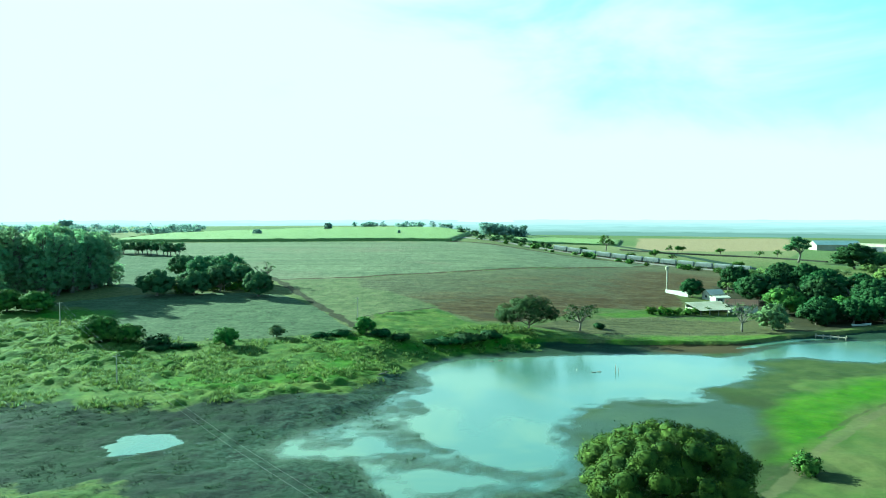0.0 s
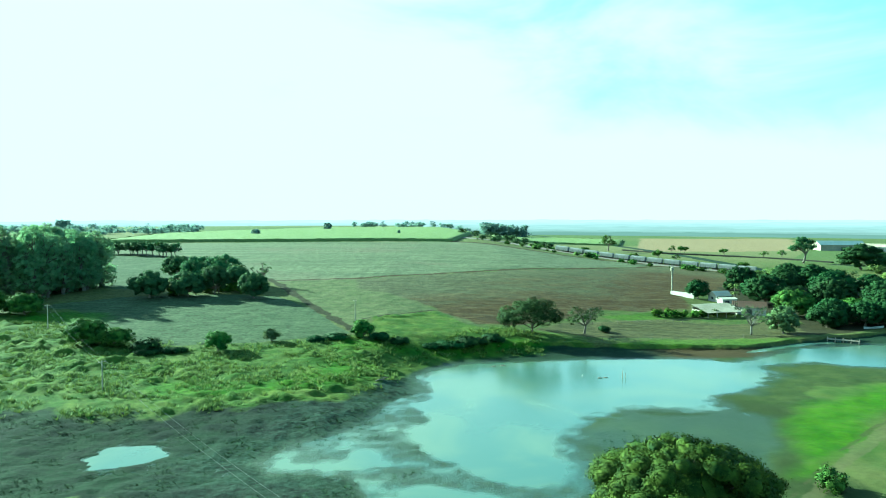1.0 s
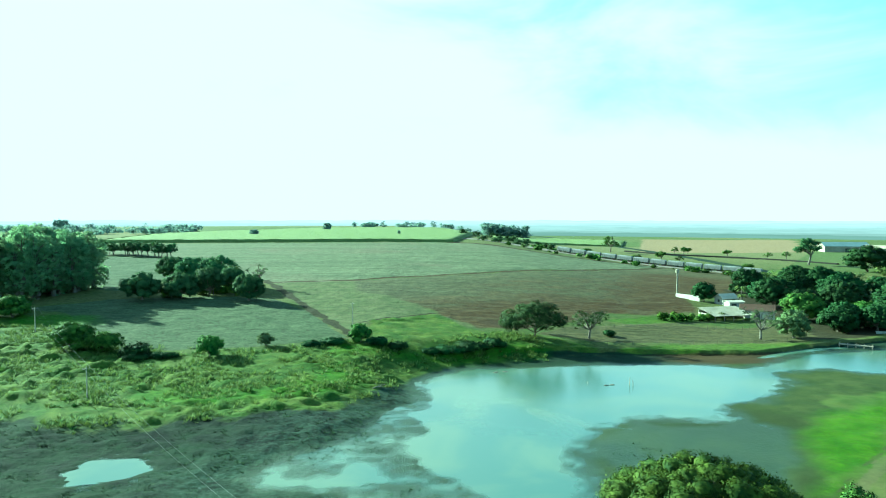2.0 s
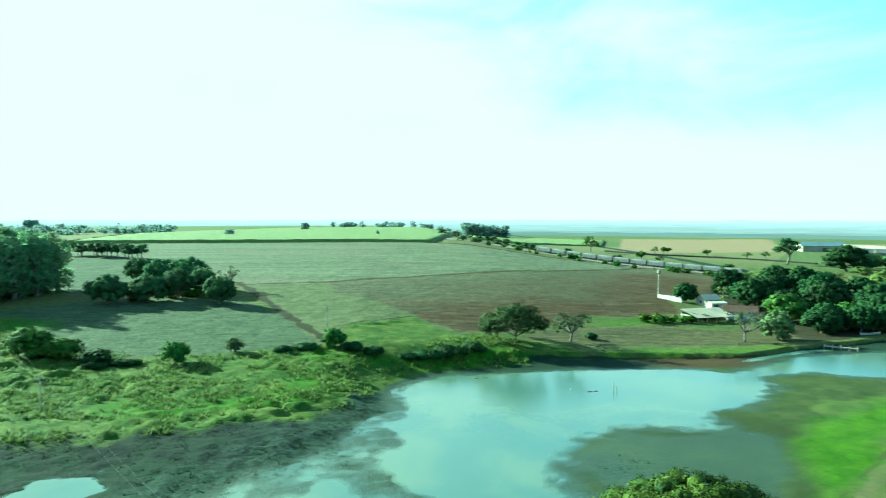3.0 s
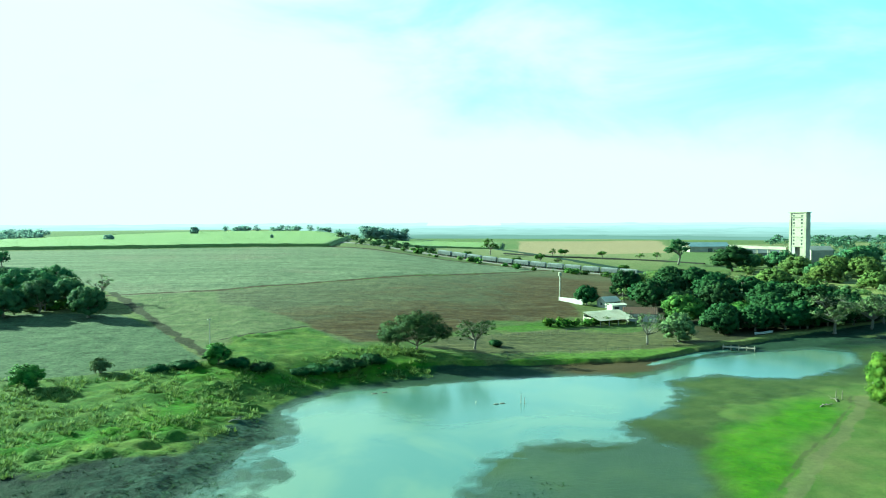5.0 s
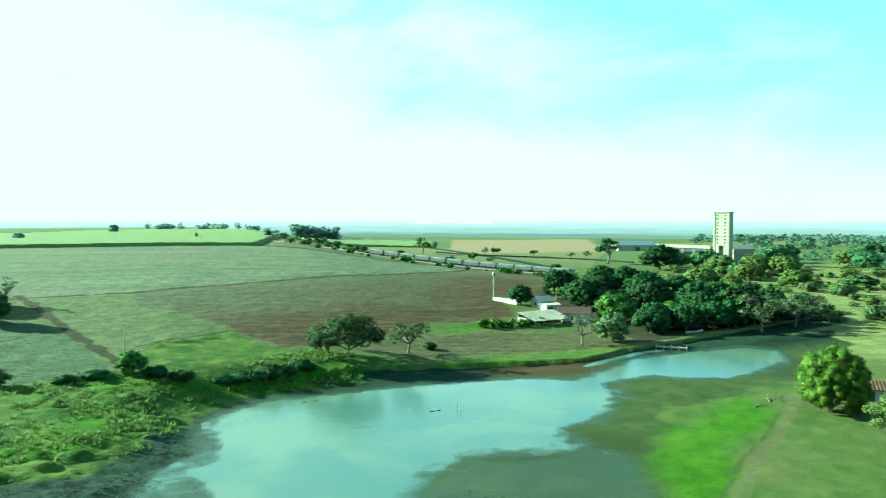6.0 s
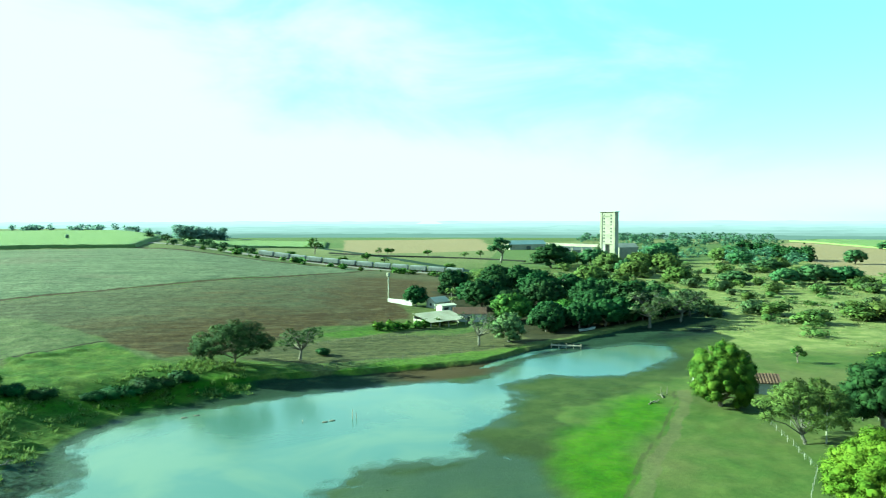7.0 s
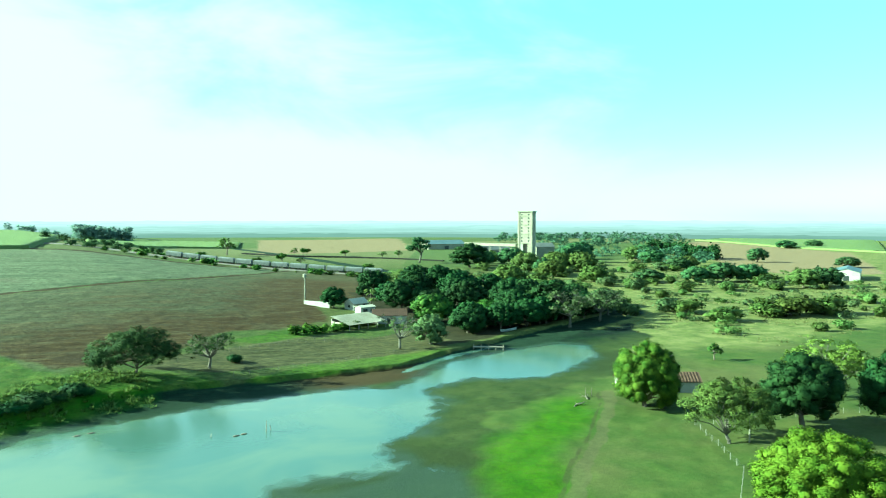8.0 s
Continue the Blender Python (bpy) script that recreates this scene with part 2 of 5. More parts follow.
def fractal(x, y, size, seed=0, octaves=4):
    total, weight, gain = 0.0, 0.0, 1.0
    for o in range(octaves):
        total = total + gain * value_noise(x, y, size / 2 ** o, seed + o)
        weight, gain = weight + gain, gain * 0.55
    return total / weight


def outline(x, y, poly):
    """Distance to a polygon's edge, negative inside."""
    x, y = np.asarray(x, float), np.asarray(y, float)
    best, inside = np.full(x.shape, 1e18), np.zeros(x.shape, bool)
    for (ax, ay), (bx, by) in zip(poly, poly[1:] + poly[:1]):
        ex, ey = bx - ax, by - ay
        k = np.clip(((x - ax) * ex + (y - ay) * ey) / (ex * ex + ey * ey), 0, 1)
        best = np.minimum(best, (x - ax - k * ex) ** 2 + (y - ay - k * ey) ** 2)
        cross = ((ay > y) != (by > y)) & (x < ax + (y - ay) * ex / (ey if ey else 1e-9))
        inside ^= cross
    return np.where(inside, -1.0, 1.0) * np.sqrt(best)


def along(x, y, line):
    """Distance to an open line."""
    x, y = np.asarray(x, float), np.asarray(y, float)
    best = np.full(x.shape, 1e18)
    for (ax, ay), (bx, by) in zip(line, line[1:]):
        ex, ey = bx - ax, by - ay
        k = np.clip(((x - ax) * ex + (y - ay) * ey) / (ex * ex + ey * ey), 0, 1)
        best = np.minimum(best, (x - ax - k * ex) ** 2 + (y - ay - k * ey) ** 2)
    return np.sqrt(best)


LAKE = [(8, 181), (12, 187), (21, 194), (34, 195), (49, 197), (67, 197), (86, 195), (95, 189), (104, 195), (123, 208), (147, 212),
        (167, 212), (172, 204), (162, 191), (146, 183), (131, 179), (122, 182), (116, 188), (106, 186), (99, 184), (96, 174), (88, 163),
        (79, 157), (72, 155), (71, 149), (70, 142), (64, 139), (57, 143), (50, 143), (42, 137), (35, 126), (31, 116), (33, 108), (29, 103),
        (21, 102), (14, 107), (10, 114), (6, 118), (4, 126), (1, 134), (6, 141), (5, 147), (2, 154), (8, 158), (9, 168)]
POND = [(2, 107), (6, 108), (12, 105), (16, 103), (20, 99), (17, 97), (12, 96), (9, 94), (3, 95), (1, 100), (0, 104)]
ARM = [(-24, 116), (-20, 117), (-19, 120), (-15, 123), (-15, 119), (-10, 118), (-8, 124), (-5, 126), (-1, 125), (1, 119), (2, 114), (-5, 112), (-10, 112), (-16, 114), (-23, 114)]
PUDDLE = [(-50, 122), (-48, 128), (-41, 129), (-37, 123), (-41, 118), (-47, 117)]
# thin sheets of water over the mud, beside the open lake
FILM_WEST = [(8, 182), (6, 170), (2, 158), (-4, 148), (-12, 134), (-24, 118), (-20, 112), (-8, 110), (0, 93), (12, 92), (24, 97), (32, 104), (20, 103), (12, 112), (6, 118), (6, 130), (10, 150), (12, 165)]
FILM_EAST = [(49, 145), (60, 141), (70, 145), (76, 138), (73, 128), (66, 116), (58, 105), (48, 97), (36, 98), (30, 104), (33, 112), (34, 126), (38, 136)]


def shore(x, y):
    d = np.minimum(np.minimum(outline(x, y, LAKE), outline(x, y, ARM)), np.minimum(outline(x, y, POND), outline(x, y, PUDDLE)))
    return d + (fractal(x, y, 7.0, 11) - 0.5) * 2.2


def film(x, y):
    d = np.minimum(outline(x, y, FILM_WEST), outline(x, y, FILM_EAST)) + (fractal(x, y, 9.0, 13) - 0.5) * 7.0
    return smooth_step(-d, -2.0, 2.5)


def rise(x, y):
    """The broad form of the land: a hill behind the lake, a low plain beside it."""
    x, y = np.asarray(x, float), np.asarray(y, float)
    u = y - 0.9 * np.maximum(x, 0) - 150
    u = np.where(u < 200, 20 * np.log1p(np.exp(np.clip(u, -2000, 200) / 20)), u)
    z = 22 * (1 - np.exp(-u / 200)) / (1 + (np.maximum(x - 60, 0) / 90) ** 2)
    d = np.hypot(x - 60, y - 170)
    z = z + 0.008 * np.clip(d - 60, 0, 310) - 0.007 * np.clip(y - 640, 0, 450) * smooth_step(x, 420, 120)
    return z - 0.012 * np.clip(np.hypot(x, y) - 1150, 0, 2600)


BANK = [(-40, 2000), (-40, 196), (14, 201), (28, 206), (52, 209.5), (71, 208.5), (89, 208), (106, 208), (118, 212), (128, 217), (146, 222), (170, 229), (230, 248), (300, 2000)]


def height(x, y, d=None):
    x, y = np.asarray(x, float), np.asarray(y, float)
    d = shore(x, y) if d is None else d
    lumps = (fractal(x, y, 3.2, 21, 3) - 0.5) * 0.5 * smooth_step(d, 2, 14) + (fractal(x, y, 30, 31, 3) - 0.5) * 0.6 * smooth_step(d, 6, 40)
    thin = film(x, y) * smooth_step(d, -3, 0)
    fall = 0.035 - 0.026 * smooth_step(outline(x, y, FILM_EAST), 14, 2)
    near = np.where(d < 0, np.maximum(fall * d, -0.7), 0.012 * np.minimum(d, 18))
    near = near * (1 - thin) + thin * (-0.02 + 0.05 * smooth_step(x, 20, 40) + (fractal(x, y, 8.0, 85, 3) - 0.5) * 0.10)
    near = near + (fractal(x, y, 2.4, 81, 3) - 0.5) * 0.11 * smooth_step(np.abs(d), 9, 1)
    near = near - 0.3 * smooth_step(-outline(x, y, PUDDLE) + (fractal(x, y, 5.0, 17) - 0.5) * 1.5, -0.6, 1.2)
    z = near + rise(x, y) * smooth_step(d, 0, 22) * (1 - thin) + (1 - thin) * lumps * smooth_step(np.hypot(x - 60, y - 170), 900, 500)
    side = smooth_step(x, 16, 36) * smooth_step(x, 225, 190)
    edge = -(outline(x, y, BANK) + (fractal(x, y, 6, 83, 2) - 0.5) * 1.6)
    z = z + side * smooth_step(edge, -0.5, 0.7) * np.exp(-np.maximum(edge, 0) / 14) - 0.25 * side * smooth_step(edge, -9, -1) * smooth_step(edge, 0.4, -0.6) * smooth_step(d, 1, 6)
    return np.where((d > 7) & (thin < 0.05) & (np.hypot(x, y) < 700), np.maximum(z, 0.05), z)


def ground_at(x, y):
    return float(height(np.array([x]), np.array([y]))[0])


def stand(x, y, turn=0.0, sink=0.0):
    return pose(x, y, ground_at(x, y) - sink, 0, 0, turn)


# ---- ground ----
def graded(low, high, step, far_low, far_high, grow=1.1, slow=1.1):
    mid = list(np.arange(low, high + step / 2, step))
    s, v, left = step, low, []
    while v > far_low:
        s *= grow
        v -= s
        left.append(max(v, far_low))
    s, v, right = step, mid[-1], []
    while v < far_high:
        s = min(s * (slow if v < 720 else grow), 220)
        v += s
        right.append(min(v, far_high))
    return np.array(left[::-1] + mid + right)


def sheet(name, xs, ys, z):
    """A grid of quads over the lines xs and ys, with heights z[y, x]."""
    X, Y = np.meshgrid(xs, ys)
    n, m = len(xs), len(ys)
    i = (np.arange(m - 1)[:, None] * n + np.arange(n - 1)[None, :]).ravel()
    data = bpy.data.meshes.new(name)
    data.from_pydata(np.stack([X.ravel(), Y.ravel(), z.ravel()], 1), [], np.stack([i, i + 1, i + n + 1, i + n], 1))
    data.polygons.foreach_set("use_smooth", np.ones(len(data.polygons), bool))
    return data


MUD = [(-220, 50), (-220, 136), (-85, 152), (-69, 146), (-56, 142), (-42, 144), (-26, 149), (-11, 153), (0, 166), (9, 181), (20, 198), (34, 202),
       (60, 202), (88, 200), (104, 201), (122, 213), (148, 217), (176, 224), (210, 222), (200, 200), (172, 184), (140, 170), (122, 166),
       (106, 162), (94, 150), (86, 139), (81, 125), (72, 108), (60, 90), (36, 50)]
GREEN = [(-220, 138), (-220, 250), (-112, 236), (-84, 212), (-70, 200), (-33, 197), (-8, 206), (12, 206), (30, 224), (45, 222), (62, 212),
         (105, 204), (88, 199), (60, 201), (20, 197), (10, 180), (0, 165), (-26, 148), (-56, 141)]
MEADOW = [(-46, 305), (-12, 313), (4, 274), (16, 248), (30, 226), (12, 205), (-8, 208), (-22, 240), (-36, 275)]
PADDOCK = [(-118, 250), (-102, 245), (-82, 215), (-71, 203), (-55, 197), (-33, 201), (-11, 210), (-25, 244), (-40, 268), (-61, 272), (-95, 268)]
PADDOCK_HIGH = [(-140, 300), (-149, 412), (-114, 399), (-84, 345), (-92, 300), (-100, 285)]
STUBBLE = [(-240, 420), (-200, 515), (48, 530), (72, 524), (119, 489), (186, 475), (96, 386), (33, 343), (-12, 311), (-45, 302), (-70, 345), (-114, 401), (-150, 416)]
PLOUGHED = [(-12, 310), (33, 338), (96, 380), (186, 470), (212, 432), (190, 384), (167, 338), (150, 322), (132, 321), (121, 281), (95, 268), (78, 264), (60, 245), (39, 228), (28, 228), (16, 248), (3, 271), (-11, 284)]
LUSH = [(113, 160), (122, 160), (121, 153), (114, 146), (103, 138), (93, 133), (89, 126), (79, 117), (66, 104), (60, 104), (68, 114), (73, 125), (78, 134), (84, 143), (92, 147), (104, 153)]
MEADOW_LOW = [(-6, 230), (16, 246), (25, 230), (32, 218), (36, 206), (14, 202), (-4, 197), (-9, 212)]
# ground at the grove that is painted dark for the trees' shadow
SHADED_EARTH = [(136, 226), (150, 226), (166, 233), (200, 243), (245, 258), (250, 350), (165, 355), (146, 290), (152, 258)]
YARD = [(45, 225), (62, 216), (84, 219), (110, 221), (130, 223), (150, 232), (142, 256), (118, 247), (100, 251), (78, 245), (60, 239)]
LAWN = [(66, 209), (89, 208), (106, 208), (127, 217), (130, 220), (110, 220), (84, 216)]
KITCHEN = [(76, 252), (100, 266), (112, 272), (122, 268), (100, 255), (82, 247)]
TAN = [(235, 672), (395, 1110), (651, 1130), (419, 708), (330, 690)]
PALE = [(632, 575), (945, 734), (760, 420), (504, 270), (457, 306), (460, 332), (561, 445)]
TRACK_FIELD = [(-60, 303), (-12, 313), (33, 341), (96, 383), (186, 472)]
TRACK_SLOPE = [(-50, 312), (-34, 271), (-21, 239), (-10, 214)]
TRACK_RAIL = [(46, 536), (72, 524), (119, 489), (186, 475), (215, 440)]
TRACK_SHORE = [(52, 92), (73, 113), (82, 120.5), (90, 127.5), (105, 138), (123, 152.5), (130, 160)]
HEADLAND = [(66, 240), (82, 246), (100, 252.5), (121, 262)]
DITCH = [(-8, 229), (4, 238), (16, 246.5)]

xs = graded(-132, 236, 1.0, -4800, 4800, slow=1.03)
ys = graded(82, 262, 0.8, -4800, 4800, slow=1.012)
GX, GY = np.meshgrid(xs, ys)
shore_d = shore(GX, GY)
wob = (fractal(GX, GY, 14, 41) - 0.5)
wob2 = (fractal(GX, GY, 5, 51) - 0.5)


def zone(poly, soft=2.0, wander=6.0):
    return smooth_step(-(outline(GX, GY, poly) + wob * wander + wob2 * wander * 0.5), -soft, soft)


corner = smooth_step(wob * 18 + wob2 * 14 - (GY - 105) - 0.25 * (GX + 55), 0, 5) * smooth_step(GX, -20, -38)
masks = {
    "mud": np.maximum(zone(MUD, 5, 16), smooth_step(shore_d, 5, 1)) * (1 - 0.6 * corner),
    "wet": np.maximum(smooth_step(np.minimum(outline(GX, GY, LAKE), outline(GX, GY, POND)) + wob * 9 + wob2 * 4, 5.0, -0.5), film(GX, GY)),
    "green": np.maximum.reduce([zone(GREEN, 4.0, 14), 0.36 * corner, 0.85 * zone(MEADOW_LOW, 3, 8)]),
    "meadow": zone(MEADOW, 1.5, 3) * (1 - zone(MEADOW_LOW, 1.5, 3)),
    "paddock": np.maximum(zone(PADDOCK, 0.6, 1.6), zone(PADDOCK_HIGH, 1, 2)),
    "stubble": zone(STUBBLE, 1.0, 1.5),
    "ploughed": zone(PLOUGHED, 4.0, 5.0),
    "lush": np.maximum.reduce([0.9 * zone(LUSH, 3.5, 6), 0.5 * zone(LAWN, 1, 1.5), 0.6 * zone(KITCHEN, 1, 5),
                               0.75 * smooth_step(along(GX, GY, [(-46, 160), (-34, 158), (-20, 163), (-12, 169), (-9, 180)]) + wob * 9, 8.0, 1.0),
                               0.6 * smooth_step(along(GX, GY, [(-10, 197), (10, 200), (22, 203), (40, 206)]) + wob * 7, 7.0, 1.0),
                               0.7 * smooth_step(np.hypot((GX + 98) / 16, (GY - 232) / 12) + wob * 1.2, 1.0, 0.5)]),
    "tan": np.maximum(zone(TAN, 2, 2), zone(PALE, 2, 2)),
    "dirt": np.maximum.reduce([smooth_step(along(GX, GY, TRACK_FIELD) + wob2 * 2, 2.6, 0.8),
                               smooth_step(along(GX, GY, TRACK_RAIL) + wob * 4, 6.0, 2.0),
                               0.9 * smooth_step(np.hypot((GX - 38) / 13, (GY - 236) / 7) + wob, 1.0, 0.6)]),
    "furrow": np.maximum(smooth_step(along(GX, GY, TRACK_SLOPE) + wob2 * 3, 2.4, 0.6), smooth_step(along(GX, GY, DITCH) + wob2 * 0.6, 0.9, 0.2)),
    "damp_sheen": smooth_step(outline(GX, GY, FILM_WEST) + wob * 14, 24, -4),
    "rust": smooth_step(GX + wob * 10, 72, 84) * smooth_step(GX, 126, 100),
    "shaded_earth": zone(SHADED_EARTH, 3, 6),
    "yard": zone(YARD, 2, 4),
    "silt": smooth_step(GX + wob * 24, 22, 44) * smooth_step(GY, 215, 196),
    "red": np.maximum(smooth_step(along(GX, GY, [(30, 234), (60, 250), (80, 266), (112, 276), (122, 284), (134, 329), (165, 385)]) + wob * 20, 60, 8),
                      0.45 * smooth_step(along(GX, GY, TRACK_FIELD), 4, 30) * smooth_step(GX, -5, 40)),
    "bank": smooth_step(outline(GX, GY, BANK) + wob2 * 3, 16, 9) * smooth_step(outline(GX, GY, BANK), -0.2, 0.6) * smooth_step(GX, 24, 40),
    "path": smooth_step(along(GX, GY, TRACK_SHORE) + wob2 * 1.2, 0.55, 0.0),
    "verge": np.maximum(smooth_step(along(GX - 1.6, GY + 1.4, TRACK_SHORE) + wob2 * 2.0, 1.8, 0.6), smooth_step(along(GX, GY, HEADLAND) + wob2 * 1.5, 1.6, 0.5)),
    "dry": smooth_step(GX + wob * 60, 150, 215) * smooth_step(GY, 150, 190) * smooth_step(GY - 0.45 * GX + wob * 60, 300, 220),
}
masks["green"] = np.maximum(masks["green"], (1 - masks["mud"]) * smooth_step(GX, 30, 12) * smooth_step(GY, 198, 190))
z_ground = height(GX, GY, shore_d)
z_ground += masks["green"] * (1 - masks["mud"]) * np.maximum(fractal(GX, GY, 2.2, 61, 3) - 0.45, 0) * (0.8 + 2.6 * smooth_step(fractal(GX, GY, 17, 65, 2), 0.4, 0.65)) * smooth_step(GX, 30, -10)
z_ground -= masks["dirt"] * 0.12
z_ground += masks["mud"] * (1 - masks["wet"]) * smooth_step(GX, 50, 20) * (fractal(GX, GY, 1.8, 63, 3) - 0.45) * 0.7 * (1 - film(GX, GY))
data = sheet("ground", xs, ys, z_ground)
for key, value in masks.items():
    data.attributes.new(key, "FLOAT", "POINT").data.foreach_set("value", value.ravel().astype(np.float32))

g = Mat("land", 0.95, 0.08)
pos = g.place()
fine, mid, broad, grit = g.noise(pos, 1.1, 5, 0.65), g.noise(pos, 0.16, 5, 0.6), g.noise(pos, 0.022, 4, 0.6), g.noise(pos, 3.0, 4, 0.7)
clump = g.noise(pos, 0.45, 5, 0.7)


def worn(value, spread=0.5):
    """A zone's edge, broken up by the grain of the ground."""
    return g.step(g.math("ADD", value, g.math("MULTIPLY", g.math("SUBTRACT", fine, 0.5), spread)), 0.25, 0.75)


def tones(a, b, c, f=None):
    two = g.mix(g.step(mid if f is None else f, 0.35, 0.68), a, b)
    return g.mix(g.step(fine, 0.48, 0.72), two, c)


cells = g.add("ShaderNodeTexVoronoi", Vector=g.stretch(pos, (0.0016, 0.0034, 0), 17), Scale=1.0)
patch = g.add("ShaderNodeSeparateColor", Color=cells.outputs["Color"])
farm = g.mix(g.step(patch.outputs[0], 0.35, 0.6), (0.155, 0.185, 0.075), (0.23, 0.225, 0.11))
farm = g.mix(g.step(patch.outputs[1], 0.6, 0.8), farm, (0.15, 0.172, 0.07))
pasture = tones((0.102, 0.138, 0.043), (0.140, 0.165, 0.056), (0.112, 0.138, 0.047))
pasture = g.mix(g.math("MULTIPLY", g.step(broad, 0.40, 0.62), 0.8), pasture, (0.170, 0.165, 0.072))
dist = g.add("ShaderNodeVectorMath", Vector=pos)
dist.operation = "LENGTH"
col = g.mix(g.step(dist.outputs["Value"], 420, 760), pasture, farm)
col = g.mix(worn(g.attr("dry")), col, tones((0.21, 0.228, 0.086), (0.35, 0.335, 0.15), (0.155, 0.18, 0.06)))
col = g.mix(worn(g.attr("green"), 0.9), col, tones((0.092, 0.142, 0.032), (0.185, 0.218, 0.060), (0.048, 0.078, 0.021)))
col = g.mix(g.attr("meadow"), col, tones((0.135, 0.15, 0.07), (0.20, 0.20, 0.105), (0.105, 0.125, 0.05)))
rows = g.noise(g.stretch(pos, (0.05, 1.1, 1.0), -33), 1.0, 4, 0.6)
rows_fine = g.noise(g.stretch(pos, (0.012, 0.45, 1.0), -33), 1.0, 5, 0.7)
pad = g.mix(g.step(g.math("ADD", g.math("MULTIPLY", rows, 0.5), g.math("MULTIPLY", mid, 0.5)), 0.38, 0.62), (0.086, 0.11, 0.058), (0.135, 0.158, 0.089))
col = g.mix(worn(g.attr("paddock"), 0.15), col, pad)
stub_rows = g.noise(g.stretch(pos, (0.006, 0.16, 1.0), -8), 1.0, 5, 0.7)
stub = g.mix(g.step(g.math("ADD", g.math("MULTIPLY", rows_fine, 0.35), g.math("MULTIPLY", stub_rows, 0.65)), 0.38, 0.60), (0.135, 0.152, 0.09), (0.225, 0.235, 0.145))
stub = g.mix(g.step(broad, 0.5, 0.7), stub, (0.20, 0.19, 0.125))
col = g.mix(worn(g.attr("stubble"), 0.15), col, stub)
bands = g.noise(g.stretch(pos, (0.006, 0.13, 1.0), -33), 1.0, 5, 0.65)
soil = g.mix(g.step(g.math("ADD", g.math("MULTIPLY", rows_fine, 0.5), g.math("MULTIPLY", bands, 0.5)), 0.40, 0.62), (0.105, 0.10, 0.055), (0.165, 0.17, 0.098))
earth = g.mix(g.step(rows, 0.40, 0.62), (0.066, 0.041, 0.020), (0.116, 0.083, 0.040))
soil = g.mix(g.step(g.math("ADD", g.attr("red"), g.math("MULTIPLY", g.math("SUBTRACT", bands, 0.5), 2.2)), 0.1, 1.0), soil, earth)
soil = g.mix(g.math("MULTIPLY", g.step(bands, 0.5, 0.62), 0.55), soil, (0.15, 0.128, 0.072))
col = g.mix(worn(g.attr("ploughed"), 0.15), col, soil)
col = g.mix(worn(g.attr("tan"), 0.1), col, g.mix(mid, (0.33, 0.25, 0.155), (0.40, 0.31, 0.20)))
col = g.mix(worn(g.attr("yard"), 0.6), col, g.mix(g.step(rows, 0.4, 0.6), (0.088, 0.087, 0.042), (0.15, 0.135, 0.068)))
# dark earth round the grove, the cast shadow mixed into its brown
col = g.mix(worn(g.attr("shaded_earth"), 0.6), col, g.mix(mid, (0.035, 0.035, 0.02), (0.075, 0.065, 0.035)))
mud = g.mix(g.step(mid, 0.42, 0.58), (0.012, 0.020, 0.015), (0.034, 0.042, 0.031))
mud = g.mix(g.step(g.math("ADD", g.math("MULTIPLY", fine, 0.5), g.math("MULTIPLY", clump, 0.5)), 0.49, 0.58), mud, (0.007, 0.013, 0.009))
mud = g.mix(g.step(g.math("ADD", g.math("MULTIPLY", broad, 0.6), g.math("MULTIPLY", mid, 0.4)), 0.42, 0.58), mud, g.mix(g.step(fine, 0.4, 0.6), (0.026, 0.05, 0.022), (0.012, 0.026, 0.011)))
ooze = g.mix(g.step(mid, 0.35, 0.65), (0.066, 0.085, 0.031), (0.098, 0.114, 0.043))
ooze = g.mix(g.step(broad, 0.45, 0.62), ooze, (0.058, 0.071, 0.028))
ooze = g.mix(g.step(g.noise(pos, 0.5, 5, 0.7), 0.56, 0.72), ooze, (0.050, 0.061, 0.025))
# damp mud near the shallows, the sky's reflection painted as a lighter tone
mud = g.mix(g.math("MULTIPLY", g.attr("damp_sheen"), g.step(g.math("ADD", g.math("MULTIPLY", fine, 0.6), g.math("MULTIPLY", mid, 0.4)), 0.36, 0.60)), mud, (0.062, 0.088, 0.064))
mud = g.mix(g.attr("silt"), mud, ooze)
col = g.mix(worn(g.attr("mud"), 0.7), col, mud)
# dark weed on the bank, with the trees' shadow painted into its colour
weed_and_shade = g.mix(mid, (0.022, 0.04, 0.025), (0.042, 0.06, 0.035))
col = g.mix(worn(g.attr("bank"), 0.5), col, g.mix(g.attr("rust"), weed_and_shade, g.mix(mid, (0.06, 0.05, 0.026), (0.10, 0.068, 0.036))))
col = g.mix(g.math("MULTIPLY", g.attr("wet"), g.math("SUBTRACT", 1.0, g.math("MULTIPLY", g.attr("silt"), 0.6))), col, g.mix(mid, (0.036, 0.059, 0.028), (0.060, 0.084, 0.039)))
col = g.mix(g.math("MULTIPLY", g.attr("lush"), g.math("ADD", 0.62, g.math("MULTIPLY", fine, 0.6)), True), col, g.mix(g.step(mid, 0.35, 0.65), (0.095, 0.18, 0.022), (0.125, 0.21, 0.027)))
col = g.mix(worn(g.attr("dirt"), 0.5), col, g.mix(mid, (0.06, 0.043, 0.023), (0.092, 0.066, 0.036)))
col = g.mix(worn(g.attr("furrow"), 0.6), col, (0.05, 0.046, 0.023))
col = g.mix(g.math("MULTIPLY", worn(g.attr("path"), 1.0), 0.6), col, (0.085, 0.08, 0.042))
col = g.mix(g.math("MULTIPLY", worn(g.attr("verge"), 0.6), 0.6), col, (0.17, 0.155, 0.085))
